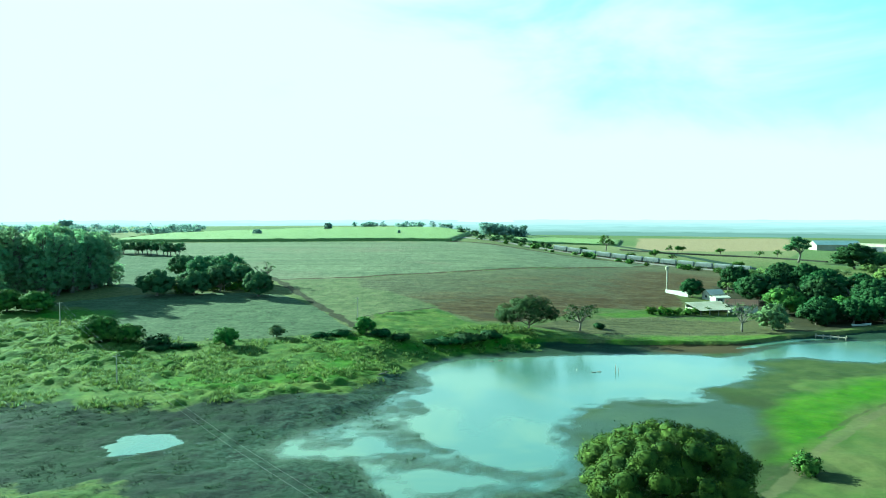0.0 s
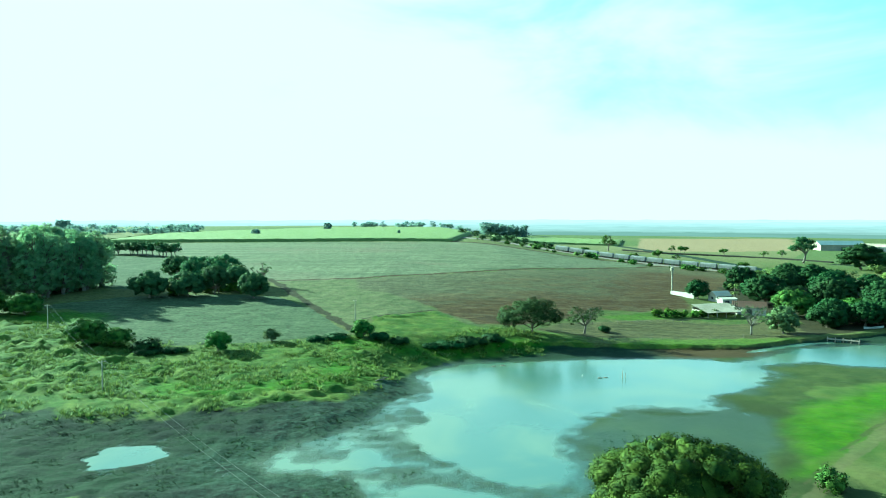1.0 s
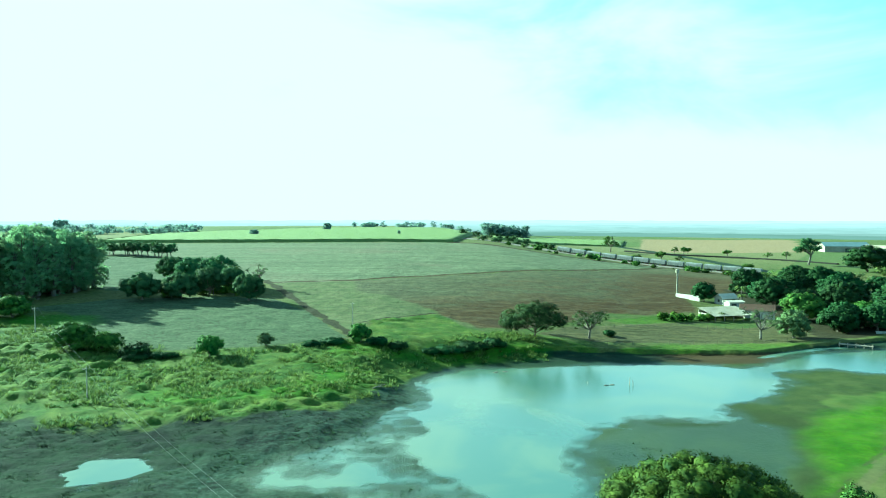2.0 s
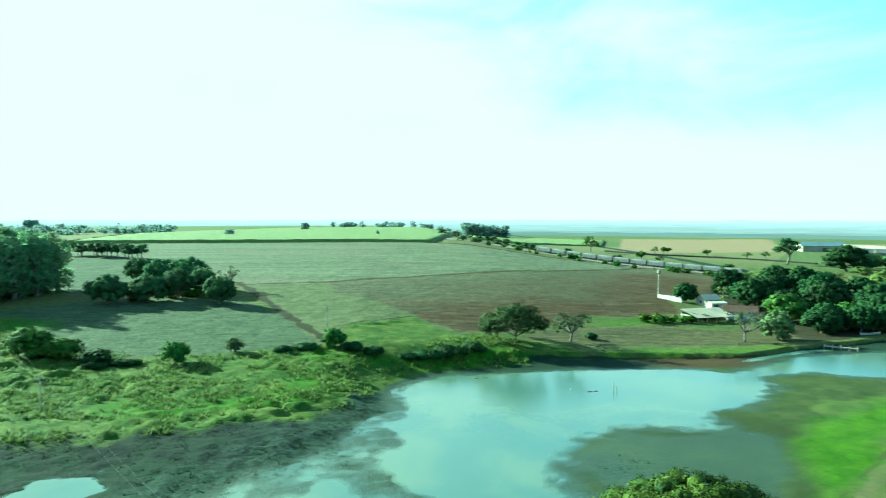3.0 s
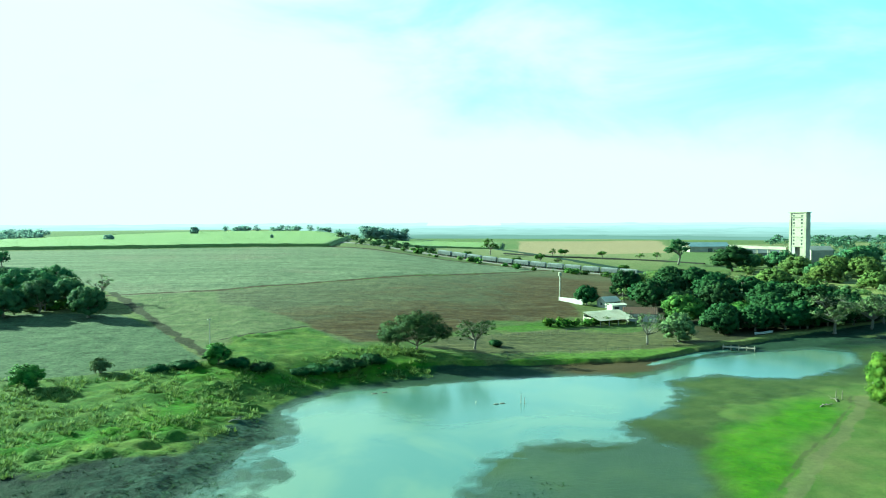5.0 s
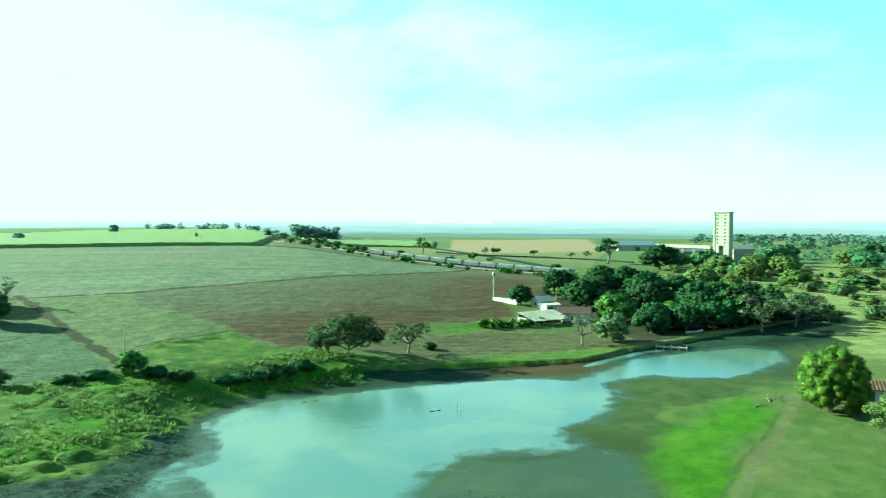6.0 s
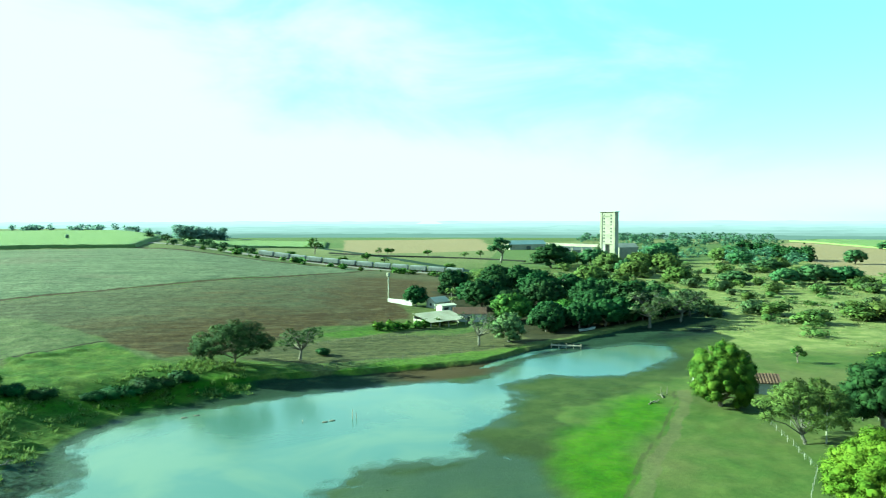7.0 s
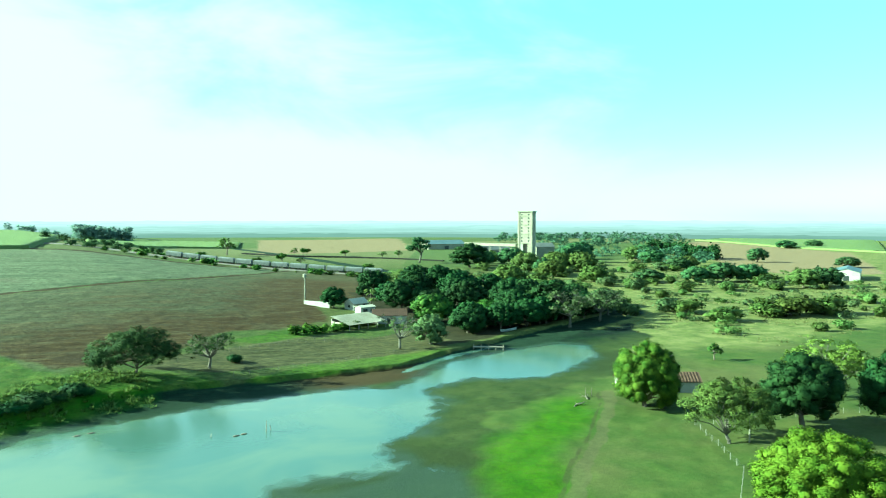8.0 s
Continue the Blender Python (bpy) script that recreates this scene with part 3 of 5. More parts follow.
grain = g.math("ADD", g.math("MULTIPLY", grit, 0.45), g.math("MULTIPLY", g.step(g.math("ADD", g.math("MULTIPLY", fine, 0.6), g.math("MULTIPLY", clump, 0.4)), 0.34, 0.66), 0.68))
calm = g.math("MULTIPLY", g.attr("silt"), 0.7)
grain = g.math("ADD", g.math("MULTIPLY", grain, g.math("SUBTRACT", 1.0, calm)), g.math("MULTIPLY", calm, 0.55))
g.colour(g.shift(col, 0.502, 1.15, g.math("ADD", 0.18, g.math("MULTIPLY", grain, 0.54))))
g.put(g.p.inputs["Roughness"], g.math("SUBTRACT", 0.95, g.math("MULTIPLY", g.attr("wet"), 0.5)))
g.put(g.p.inputs["Specular IOR Level"], g.math("ADD", 0.08, g.math("MULTIPLY", g.math("POWER", g.attr("wet"), 2.0), g.math("SUBTRACT", 0.35, g.math("MULTIPLY", g.attr("silt"), 0.25)))))
g.bump(g.math("MULTIPLY", g.math("ADD", fine, g.math("MULTIPLY", grit, 0.4)), g.math("SUBTRACT", 1.0, calm)), 0.65, 0.35)
data.materials.append(g.m)
tagged(new("ground", data), "rolling farmland of grass, mud, stubble and red ploughed soil", "ground", kind="structure")

# ---- water ----
w = Mat("lake_water", 0.19, 0.8)
wp = w.place()
silt = w.noise(wp, 0.035, 4, 0.55, 0.6)
deep = w.step(w.math("ADD", w.attr("depth"), w.math("MULTIPLY", w.math("SUBTRACT", w.noise(wp, 0.5, 4, 0.6), 0.5), 0.35)), -0.1, 0.5)
w.colour(w.mix(w.step(silt, 0.40, 0.62), (0.064, 0.104, 0.082), (0.098, 0.13, 0.085)))
w.p.inputs["IOR"].default_value = 1.33
w.bump(w.noise(w.stretch(wp, (1.0, 2.2, 1.0)), 0.8, 3), 0.12, 0.05)
clear = w.add("ShaderNodeBsdfTransparent")
blend = w.add("ShaderNodeMixShader", Fac=w.math("ADD", 0.18, w.math("MULTIPLY", deep, 0.82)))
w.nt.links.new(clear.outputs[0], blend.inputs[1]), w.nt.links.new(w.p.outputs[0], blend.inputs[2])
w.nt.links.new(blend.outputs[0], w.nt.nodes["Material Output"].inputs["Surface"])
lx, ly = np.arange(-70, 191, 1.0), np.arange(80, 233, 1.0)
LX, LY = np.meshgrid(lx, ly)
data = sheet("lake_water", lx, ly, np.zeros(LX.shape))
data.attributes.new("depth", "FLOAT", "POINT").data.foreach_set("value", np.clip(-height(LX, LY) / 0.13, -1, 1).ravel().astype(np.float32))
data.materials.append(w.m)
tagged(new("lake_water", data), "shallow murky farm lake reflecting the pale sky", "lake", kind="structure")


# ---- distance ----
def ridge(radius, low, high, seed, colour, strength):
    """A far line of hills round the plain, its haze painted as a pale glow."""
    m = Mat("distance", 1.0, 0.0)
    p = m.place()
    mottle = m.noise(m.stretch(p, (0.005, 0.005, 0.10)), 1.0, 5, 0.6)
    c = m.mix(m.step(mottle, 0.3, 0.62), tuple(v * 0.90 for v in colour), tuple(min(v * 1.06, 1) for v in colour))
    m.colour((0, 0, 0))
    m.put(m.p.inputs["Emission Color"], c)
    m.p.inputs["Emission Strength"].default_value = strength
    n = 1200
    a = np.arange(n) * 2 * math.pi / n
    r = radius * (1 + 0.03 * np.sin(3 * a + seed))
    top = low + (high - low) * fractal(np.cos(a) * 60 + seed * 7, np.sin(a) * 60, 9.0, seed, 5)
    top = top + radius / 1450 * 4.5 * np.maximum(0.0, fractal(np.arange(n) * 1.5, np.full(n, seed * 31.0), 5.0, seed, 3) - 0.45)
    verts = np.stack([np.repeat(r * np.sin(a), 2), np.repeat(r * np.cos(a), 2), np.stack([np.full(n, -90.0), top], 1).ravel()], 1)
    faces = [(2 * i, 2 * ((i + 1) % n), 2 * ((i + 1) % n) + 1, 2 * i + 1) for i in range(n)]
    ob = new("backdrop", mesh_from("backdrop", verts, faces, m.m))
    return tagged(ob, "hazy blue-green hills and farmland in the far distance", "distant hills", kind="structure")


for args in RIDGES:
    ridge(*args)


# ---- plants ----
def lobes_of(style, w, h, rng):
    """Where the masses of a crown sit: centres and radii."""
    out, R = [], w / 2
    if style == "dome":
        zc, hz = h * 0.51, h * 0.50
        fine_ = 0.62 if w > 18 else 0.75 if 14 < w < 15 else 1.0
        for i in range(150 if fine_ < 1 else 64 if w > 9 else 30):
            a, e = rng.uniform(0, 2 * math.pi), math.asin(rng.uniform(-0.80, 1))
            k = rng.uniform(0.70, 0.86)
            r = R * rng.uniform(0.13, 0.25) * fine_
            k += 0.06 * (1 - fine_)
            out.append((Vector((math.cos(a) * math.cos(e) * R * k, math.sin(a) * math.cos(e) * R * k, zc + math.sin(e) * hz * k)), Vector((r, r, r * max(0.75, hz / R)))))
        out.append((Vector((0, 0, zc + hz * 0.1)), Vector((R * 0.66, R * 0.66, hz * 0.62))))
    elif style == "umbrella":
        for i in range(24):
            a, k = rng.uniform(0, 2 * math.pi), math.sqrt(rng.uniform(0.02, 0.72))
            r = R * rng.uniform(0.16, 0.30)
            out.append((Vector((math.cos(a) * R * k, math.sin(a) * R * k, h * (0.86 - 0.40 * k * k) - rng.uniform(0, 0.20) * h)), Vector((r, r, r * 0.7))))
    elif style == "spread":
        for i in range(64):
            a, k = rng.uniform(0, 2 * math.pi), math.sqrt(rng.uniform(0.0, 0.82))
            r = R * rng.uniform(0.12, 0.21)
            out.append((Vector((math.cos(a) * R * k, math.sin(a) * R * k, h * (0.88 - 0.36 * k * k) - rng.uniform(0, 0.36) * h)), Vector((r, r, r * 0.75))))
    elif style == "column":
        for i in range(17):
            f = rng.uniform(0.06, 0.93)
            k = R * 0.66 * (1 - abs(f - 0.42) * 1.1)
            a = rng.uniform(0, 2 * math.pi)
            r = R * rng.uniform(0.32, 0.55)
            out.append((Vector((math.cos(a) * k, math.sin(a) * k, h * f)), Vector((r, r, r * 1.2))))
    elif style == "shrub":
        for i in range(8):
            a, k = rng.uniform(0, 2 * math.pi), math.sqrt(rng.uniform(0, 0.5))
            r = R * rng.uniform(0.35, 0.55)
            out.append((Vector((math.cos(a) * R * k, math.sin(a) * R * k, h * rng.uniform(0.35, 0.62))), Vector((r, r, h * rng.uniform(0.3, 0.4)))))
    else:
        for i in range(14):
            a, k = rng.uniform(0, 2 * math.pi), math.sqrt(rng.uniform(0.05, 0.8))
            r = R * rng.uniform(0.16, 0.28)
            out.append((Vector((math.cos(a) * R * k, math.sin(a) * R * k, h * rng.uniform(0.5, 0.9))), Vector((r, r, r * 0.8))))
    return out


def leaf_cloud(lobes, count, leaf, rng_seed, loose=0.35):
    """Leaves gathered in sprays over the masses of a crown: corners and soft normals."""
    rs = np.random.RandomState(rng_seed)
    C = np.array([tuple(c) for c, r in lobes])
    R = np.array([tuple(r) for c, r in lobes])
    area = R[:, 0] * R[:, 2]
    sprays = max(12, count // 16)
    pts, nor = np.zeros((0, 3)), np.zeros((0, 3))
    while len(pts) < sprays:
        k = rs.choice(len(lobes), sprays, p=area / area.sum())
        v = rs.normal(size=(sprays, 3))
        v[:, 2] += 0.35
        v /= np.linalg.norm(v, axis=1)[:, None]
        p = C[k] + R[k] * v * rs.uniform(0.82, 1.06, (sprays, 1))
        inside = (np.linalg.norm((p[:, None, :] - C[None]) / R[None], axis=2) < 0.80).any(1)
        keep = ~inside | (rs.uniform(size=sprays) < 0.25)
        pts, nor = np.vstack([pts, p[keep]]), np.vstack([nor, v[keep]])
    pts, nor = pts[:sprays], nor[:sprays]
    k = rs.randint(0, sprays, count)
    p = pts[k] + rs.normal(size=(count, 3)) * max(leaf, 0.22) * np.array([1.15, 1.15, 0.75])
    n = nor[k] * 0.9 + rs.normal(size=(count, 3)) * 0.5 + np.array([0, 0, loose])
    n /= np.linalg.norm(n, axis=1)[:, None]
    t = np.cross(n, rs.normal(size=(count, 3)))
    t /= np.linalg.norm(t, axis=1)[:, None] + 1e-9
    b = np.cross(n, t)
    s = (leaf * rs.uniform(0.55, 1.25, count))[:, None]
    droop = n * s * -0.22
    quad = np.stack([p - t * s + droop, p - b * s * 0.55, p + t * s + droop, p + b * s * 0.55], 1).reshape(-1, 3)
    mid = C.mean(0)
    whole = (p - mid) / (np.abs(C - mid).max(0) + R.mean(0))
    whole /= np.linalg.norm(whole, axis=1)[:, None] + 1e-9
    soft = nor[k] * 0.75 + whole * 0.6 + n * 0.12
    return quad, np.repeat(soft / np.linalg.norm(soft, axis=1)[:, None], 4, axis=0)


def core_cloud(lobes, rng_seed, size, cuts=3):
    """The dense inner twigs and leaves of a crown, as overlapping clumps in each mass."""
    rs = np.random.RandomState(rng_seed)
    e = np.linspace(-1, 1, cuts + 1)
    cells = []
    for axis in range(3):
        for s in (-1, 1):
            for i in range(cuts):
                for j in range(cuts):
                    c = [(e[i], e[j]), (e[i + 1], e[j]), (e[i + 1], e[j + 1]), (e[i], e[j + 1])]
                    cells.append([np.insert(np.array(p), axis, s) for p in (c if (s > 0) == (axis != 1) else c[::-1])])
    cells = np.array(cells)
    cells /= np.linalg.norm(cells, axis=2)[:, :, None]
    mid = np.array([tuple(c) for c, r in lobes]).mean(0)
    quads, softs = [], []
    for c, r in lobes:
        k = rs.uniform(size - 0.08, size + 0.05, (len(cells), 1, 1))
        q = np.array(tuple(c)) + cells * 1.08 * k * np.array(tuple(r))
        w = q - mid
        w /= np.linalg.norm(w, axis=2)[:, :, None] + 1e-9
        quads.append(q.reshape(-1, 3)), softs.append((cells * 0.7 + w * 0.6).reshape(-1, 3))
    soft = np.vstack(softs)
    return np.vstack(quads), soft / (np.linalg.norm(soft, axis=1)[:, None] + 1e-9)


def leaf_mesh(name, quad, soft, material):
    i = np.arange(len(quad) // 4) * 4
    data = bpy.data.meshes.new(name)
    data.from_pydata(quad, [], np.stack([i, i + 1, i + 2, i + 3], 1), shade_flat=False)
    data.materials.append(material)
    data.normals_split_custom_set_from_vertices(soft)
    return data


def crown_mesh(style, lobes, count, leaf, rng_seed, material):
    quad, soft = leaf_cloud(lobes, count, leaf, rng_seed)
    if style in ("dome", "shrub", "umbrella"):
        q, n = core_cloud(lobes, rng_seed, {"dome": 0.72, "shrub": 0.5, "umbrella": 0.45}[style])
        quad, soft = np.vstack([quad, q]), np.vstack([soft, n])
    return leaf_mesh("crown", quad, soft, material)


def woods(name, spots, style, count, leaf, material, label, seed):
    """Far woods as one mass: a crown and a stem at every spot (x, y, height, width)."""
    rng = random.Random(seed)
    quads, softs = [], []
    for x, y, h, w in spots:
        base = np.array([x, y, ground_at(x, y)])
        lobes = lobes_of(style, w, h, rng)
        q, n = leaf_cloud(lobes, count, leaf, rng.randint(0, 99999))
        a = np.array([[-0.2, 0, -0.5], [0.2, 0, -0.5], [0.12, 0, h * 0.6], [-0.12, 0, h * 0.6]])
        quads += [q + base, a + base]
        softs += [n, np.tile((0.0, -1.0, 0.2), (4, 1))]
    return tagged(new(name, leaf_mesh(name, np.vstack(quads), np.vstack(softs), material)), label, "woods", kind="stuff")


def trunk_mesh(style, w, h, lobes, rng, material):
    bm = bmesh.new()
    thick = max(0.12, 0.032 * h + 0.008 * w) * (0.62 if style == "spread" else 1.0)
    fork = h * {"dome": 0.16, "spread": 0.12, "umbrella": 0.30, "column": 0.30, "shrub": 0.10}.get(style, 0.30)
    lean = Vector((rng.uniform(-0.05, 0.05) * h, rng.uniform(-0.05, 0.05) * h, 0))
    top = Vector((0, 0, fork)) + lean
    tube(bm, [(0, 0, -0.6), (0, 0, 0.05 * h), top * 0.6, top], [thick * 1.5, thick, thick * 0.85, thick * 0.8], 8)
    if style == "column":
        tube(bm, [top, Vector((lean.x, lean.y, h * 0.6)), Vector((lean.x * 1.5, lean.y * 1.5, h * 0.92))], [thick * 0.75, thick * 0.45, thick * 0.1], 6)
    picks = lobes[:16]
    for c, r in picks:
        start = top if style != "column" else Vector((lean.x, lean.y, max(fork, c.z * 0.8)))
        bend = start.lerp(c, 0.5) + Vector((rng.uniform(-0.05, 0.05) * w, rng.uniform(-0.05, 0.05) * w, rng.uniform(-0.02, 0.06) * h))
        tube(bm, [start, bend, c], [thick * 0.42, thick * 0.28, thick * 0.10], 5)
        for j in range(3 if style in ("bare", "umbrella") else 1):
            tip = c + Vector((rng.uniform(-1, 1) * r.x, rng.uniform(-1, 1) * r.y, rng.uniform(-0.2, 0.9) * r.z))
            tube(bm, [bend.lerp(c, 0.6), c.lerp(tip, 0.5) + Vector((0, 0, 0.1)), tip], [thick * 0.14, thick * 0.09, thick * 0.04], 4)
    if style == "bare":
        for c, r in lobes:
            for j in range(10):
                tip = c + Vector((rng.uniform(-1.6, 1.6) * r.x, rng.uniform(-1.6, 1.6) * r.y, rng.uniform(-0.5, 1.5) * r.z))
                tube(bm, [c, c.lerp(tip, 0.5) + Vector((rng.uniform(-.2, .2), rng.uniform(-.2, .2), 0.1)), tip], [thick * 0.10, thick * 0.07, thick * 0.03], 3)
    data = bpy.data.meshes.new("trunk")
    bm.to_mesh(data), bm.free()
    data.materials.append(material)
    return data


made_trees = {}


def tree(x, y, h, w, style, material, label, name="tree", category="tree", count=2600, leaf=0.42, bark=None, group="", variant=None, turn=None, sink=0.0):
    """A tree with trunk, limbs and crown; trees of one variant share their meshes."""
    rng = random.Random(int(x * 31 + y * 17) if variant is None else variant * 101 + len(style))
    spin = turn if turn is not None else random.Random(int(x * 7 + y * 13)).uniform(0, 360)
    key = (variant, style, material.name, name) if variant is not None else None
    if key in made_trees and key is not None:
        proto, h0, w0 = made_trees[key]
        ob = copy_thing(proto, stand(x, y, spin, sink) @ Matrix.Diagonal((w / w0, w / w0, h / h0, 1)))
        return tagged(ob, label, category, group)
    lobes = lobes_of(style, w, h, rng)
    ob = thing(name, stand(x, y, spin, sink), label, category, group)
    part("trunk", trunk_mesh(style, w, h, lobes, rng, bark or BARK), None, ob)
    part("crown", crown_mesh(style, lobes, count, leaf, rng.randint(0, 99999), material), None, ob)
    if key is not None:
        made_trees[key] = (ob, h, w)
    return ob


def tufts(name, pts, size, blades, material, label, category, seed, flat=0.5):
    """Tussocks of grass: short fans of leaves at many places, as one mass."""
    rs = np.random.RandomState(seed)
    n = len(pts)
    z = height(pts[:, 0], pts[:, 1])
    s = size * rs.uniform(0.5, 1.5, n)
    k = np.repeat(np.arange(n), blades)
    m = len(k)
    a = rs.uniform(0, 2 * math.pi, m)
    out = np.stack([np.cos(a), np.sin(a), np.zeros(m)], 1)
    side = np.stack([-np.sin(a), np.cos(a), np.zeros(m)], 1)
    base = np.stack([pts[k, 0], pts[k, 1], z[k] - 0.05], 1) + out * (s[k] * rs.uniform(0, 0.5, m))[:, None]
    tall, wide = (s[k] * rs.uniform(0.5, 1.0, m) * flat)[:, None], (s[k] * rs.uniform(0.05, 0.11, m))[:, None]
    tip = base + out * (s[k] * rs.uniform(0.15, 0.6, m))[:, None] + np.array([0, 0, 1]) * tall
    quad = np.stack([base - side * wide, base + side * wide, tip + side * wide * 0.45, tip - side * wide * 0.45][::-1], 1).reshape(-1, 3)
    i = np.arange(m) * 4
    data = bpy.data.meshes.new(name)
    data.from_pydata(quad, [], np.stack([i, i + 1, i + 2, i + 3], 1), shade_flat=False)
    data.materials.append(material)
    soft = out * -0.35 + np.array([0, 0, 0.9])
    data.normals_split_custom_set_from_vertices(np.repeat(soft, 4, axis=0))
    return tagged(new(name, data), label, category, kind="stuff")


def sown(count, low, high, keep, seed):
    """Random places in a rectangle at which keep(x, y) allows them."""
    rs = np.random.RandomState(seed)
    p = np.stack([rs.uniform(low[0], high[0], count), rs.uniform(low[1], high[1], count)], 1)
    return p[keep(p[:, 0], p[:, 1]) > rs.uniform(size=count)]


def in_green(x, y):
    return smooth_step(-outline(x, y, GREEN), -3, 3) * smooth_step(fractal(x, y, 6, 91, 3), 0.36, 0.60) * smooth_step(shore(x, y), 4, 9)


def in_mud(x, y):
    return smooth_step(-outline(x, y, MUD), -2, 3) * smooth_step(fractal(x, y, 5, 92, 3), 0.38, 0.60) * smooth_step(shore(x, y), 1, 6) * smooth_step(x, 60, 0)


def in_scrub(x, y):
    return smooth_step(x + (fractal(x, y, 30, 93, 3) - 0.5) * 80, 195, 225) * smooth_step(fractal(x, y, 16, 94, 3), 0.42, 0.6)


tufts("grass_tussocks", sown(19000, (-135, 136), (45, 226), in_green, 1), 1.0, 10, GRASS_BLADE, "rough yellow-green grass tussocks on the lake meadow", "tall grass", 1, 0.7)
tufts("meadow_weeds", sown(1800, (-135, 136), (45, 226), in_green, 4), 0.85, 12, LEAF_MID, "darker green weeds among the meadow grass", "weeds", 4, 0.6)
tufts("mud_weeds", sown(70000, (-110, 86), (75, 200), in_mud, 2), 0.42, 6, LEAF_DARK, "small dark weeds and clods on the drying mud", "weeds", 2, 0.5)
tufts("dry_grass", sown(16000, (195, 165), (460, 440), in_scrub, 3), 0.9, 5, GRASS_DRY, "pale dry grass among the scrub", "dry grass", 3, 0.6)

tree(36.4, 86, 11.2, 25.5, "dome", LEAF_NEAR, "huge dark green tree with a wide rounded crown by the lake", count=85000, leaf=0.145)
tree(101, 92.5, 12.2, 19.5, "dome", LEAF_BRIGHT, "large bright green tree with a dense rounded crown", count=80000, leaf=0.14)
tree(64, 99, 3.4, 4.8, "shrub", LEAF_MID, "small green shrub on the pasture", "shrub", "shrub", count=900, leaf=0.25)
tree(129, 145, 15.2, 14.4, "dome", LEAF_LIME, "rounded bright green tree with foliage down to its short trunk", count=56000, leaf=0.13, sink=1.6)
tree(122, 121, 12.6, 16.0, "spread", LEAF_OLIVE, "spreading olive-yellow tree with a thin pale trunk", count=30000, leaf=0.16, bark=BARK_PALE)
tree(140, 118, 14.3, 15, "dome", LEAF_DARK, "dark green dense tree in the shade", count=34000, leaf=0.17)
tree(166, 128, 15.0, 19, "spread", LEAF_YELLOW, "yellow-green tree with an open spreading crown", count=12000, leaf=0.22, bark=BARK_PALE)
tree(156, 110, 14.5, 11, "dome", LEAF_DARK, "dark green dense tree in the shade", count=24000, leaf=0.17)
tree(181, 166, 5.1, 4.0, "umbrella", LEAF_MID, "small lone tree with a thin trunk on the pasture", count=700, leaf=0.24)
tree(44, 219, 11.6, 20.5, "spread", LEAF_SOFT, "spreading tree with several trunks on the lake bank", count=42000, leaf=0.155)
tree(61, 221, 8.6, 15, "bare", LEAF_SOFT, "half-bare tree with twisted branches on the lake bank", count=2600, leaf=0.2)
tree(118, 227, 9.9, 12.4, "bare", LEAF_GREY, "leafless grey tree on the lawn by the lake", count=800, leaf=0.25, bark=BARK_PALE)
tree(130, 229, 9.4, 11, "dome", LEAF_GREY, "small grey-green tree at the edge of the grove", count=2600, leaf=0.36, bark=BARK_PALE)
tree(-44, 191, 5.5, 7.3, "dome", LEAF_MID, "round dark green bush-like tree on the meadow", count=4500, leaf=0.23)
tree(-32, 201, 3.6, 4.8, "dome", LEAF_GREY, "small sparse tree on the meadow edge", count=800, leaf=0.28)
tree(-7, 205, 5.2, 6.6, "dome", LEAF_MID, "round dark green bush-like tree on the meadow", count=4500, leaf=0.23)
tree(-80, 198, 7.2, 11, "dome", LEAF_MID, "wide thicket of dark green bushes", count=8000, leaf=0.26)
tree(-72, 196, 6.0, 10, "shrub", LEAF_MID, "wide thicket of dark green bushes", count=5000, leaf=0.26)
tree(-63, 192, 3.0, 9, "shrub", LEAF_DARK, "low dark bush on the meadow", "shrub", "shrub", count=1200, leaf=0.35)
tree(-114, 237, 7.0, 11, "dome", LEAF_MID, "low spreading green tree", count=6000, leaf=0.28)
tree(-124, 238, 7.2, 12, "dome", LEAF_MID, "low spreading green tree", count=6000, leaf=0.28)
tree(136, 309, 8.4, 10.5, "dome", LEAF_DARK, "dark round tree beside the white house", count=6500, leaf=0.28)
for i, (x, y, h, w) in enumerate([(-85, 266, 9.7, 14), (-72, 268, 9.5, 13), (-64, 274, 10.5, 12), (-88, 312, 10, 13), (-76, 300, 11, 15), (-66, 296, 12, 15), (-58, 284, 9, 11), (-48, 264, 9.6, 11)]):
    tree(x, y, h, w, "dome", LEAF_GROVE, "dark green tree in a grove between the fields", count=7500, leaf=0.27, variant=i % 4)
tree(-50, 291, 9.9, 8, "bare", LEAF_GREY, "bare grey tree beside the grove", count=250, leaf=0.3)
# tall plantation trees
rng = random.Random(5)
for i in range(44):
    a, b = rng.uniform(0, 1), rng.uniform(0, 1)
    x, y = -143 + 25 * a + 8 * b, 258 + 30 * b + 8 * a
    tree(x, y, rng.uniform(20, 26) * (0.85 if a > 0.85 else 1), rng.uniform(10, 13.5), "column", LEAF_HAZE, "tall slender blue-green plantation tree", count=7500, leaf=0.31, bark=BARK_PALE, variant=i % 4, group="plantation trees")
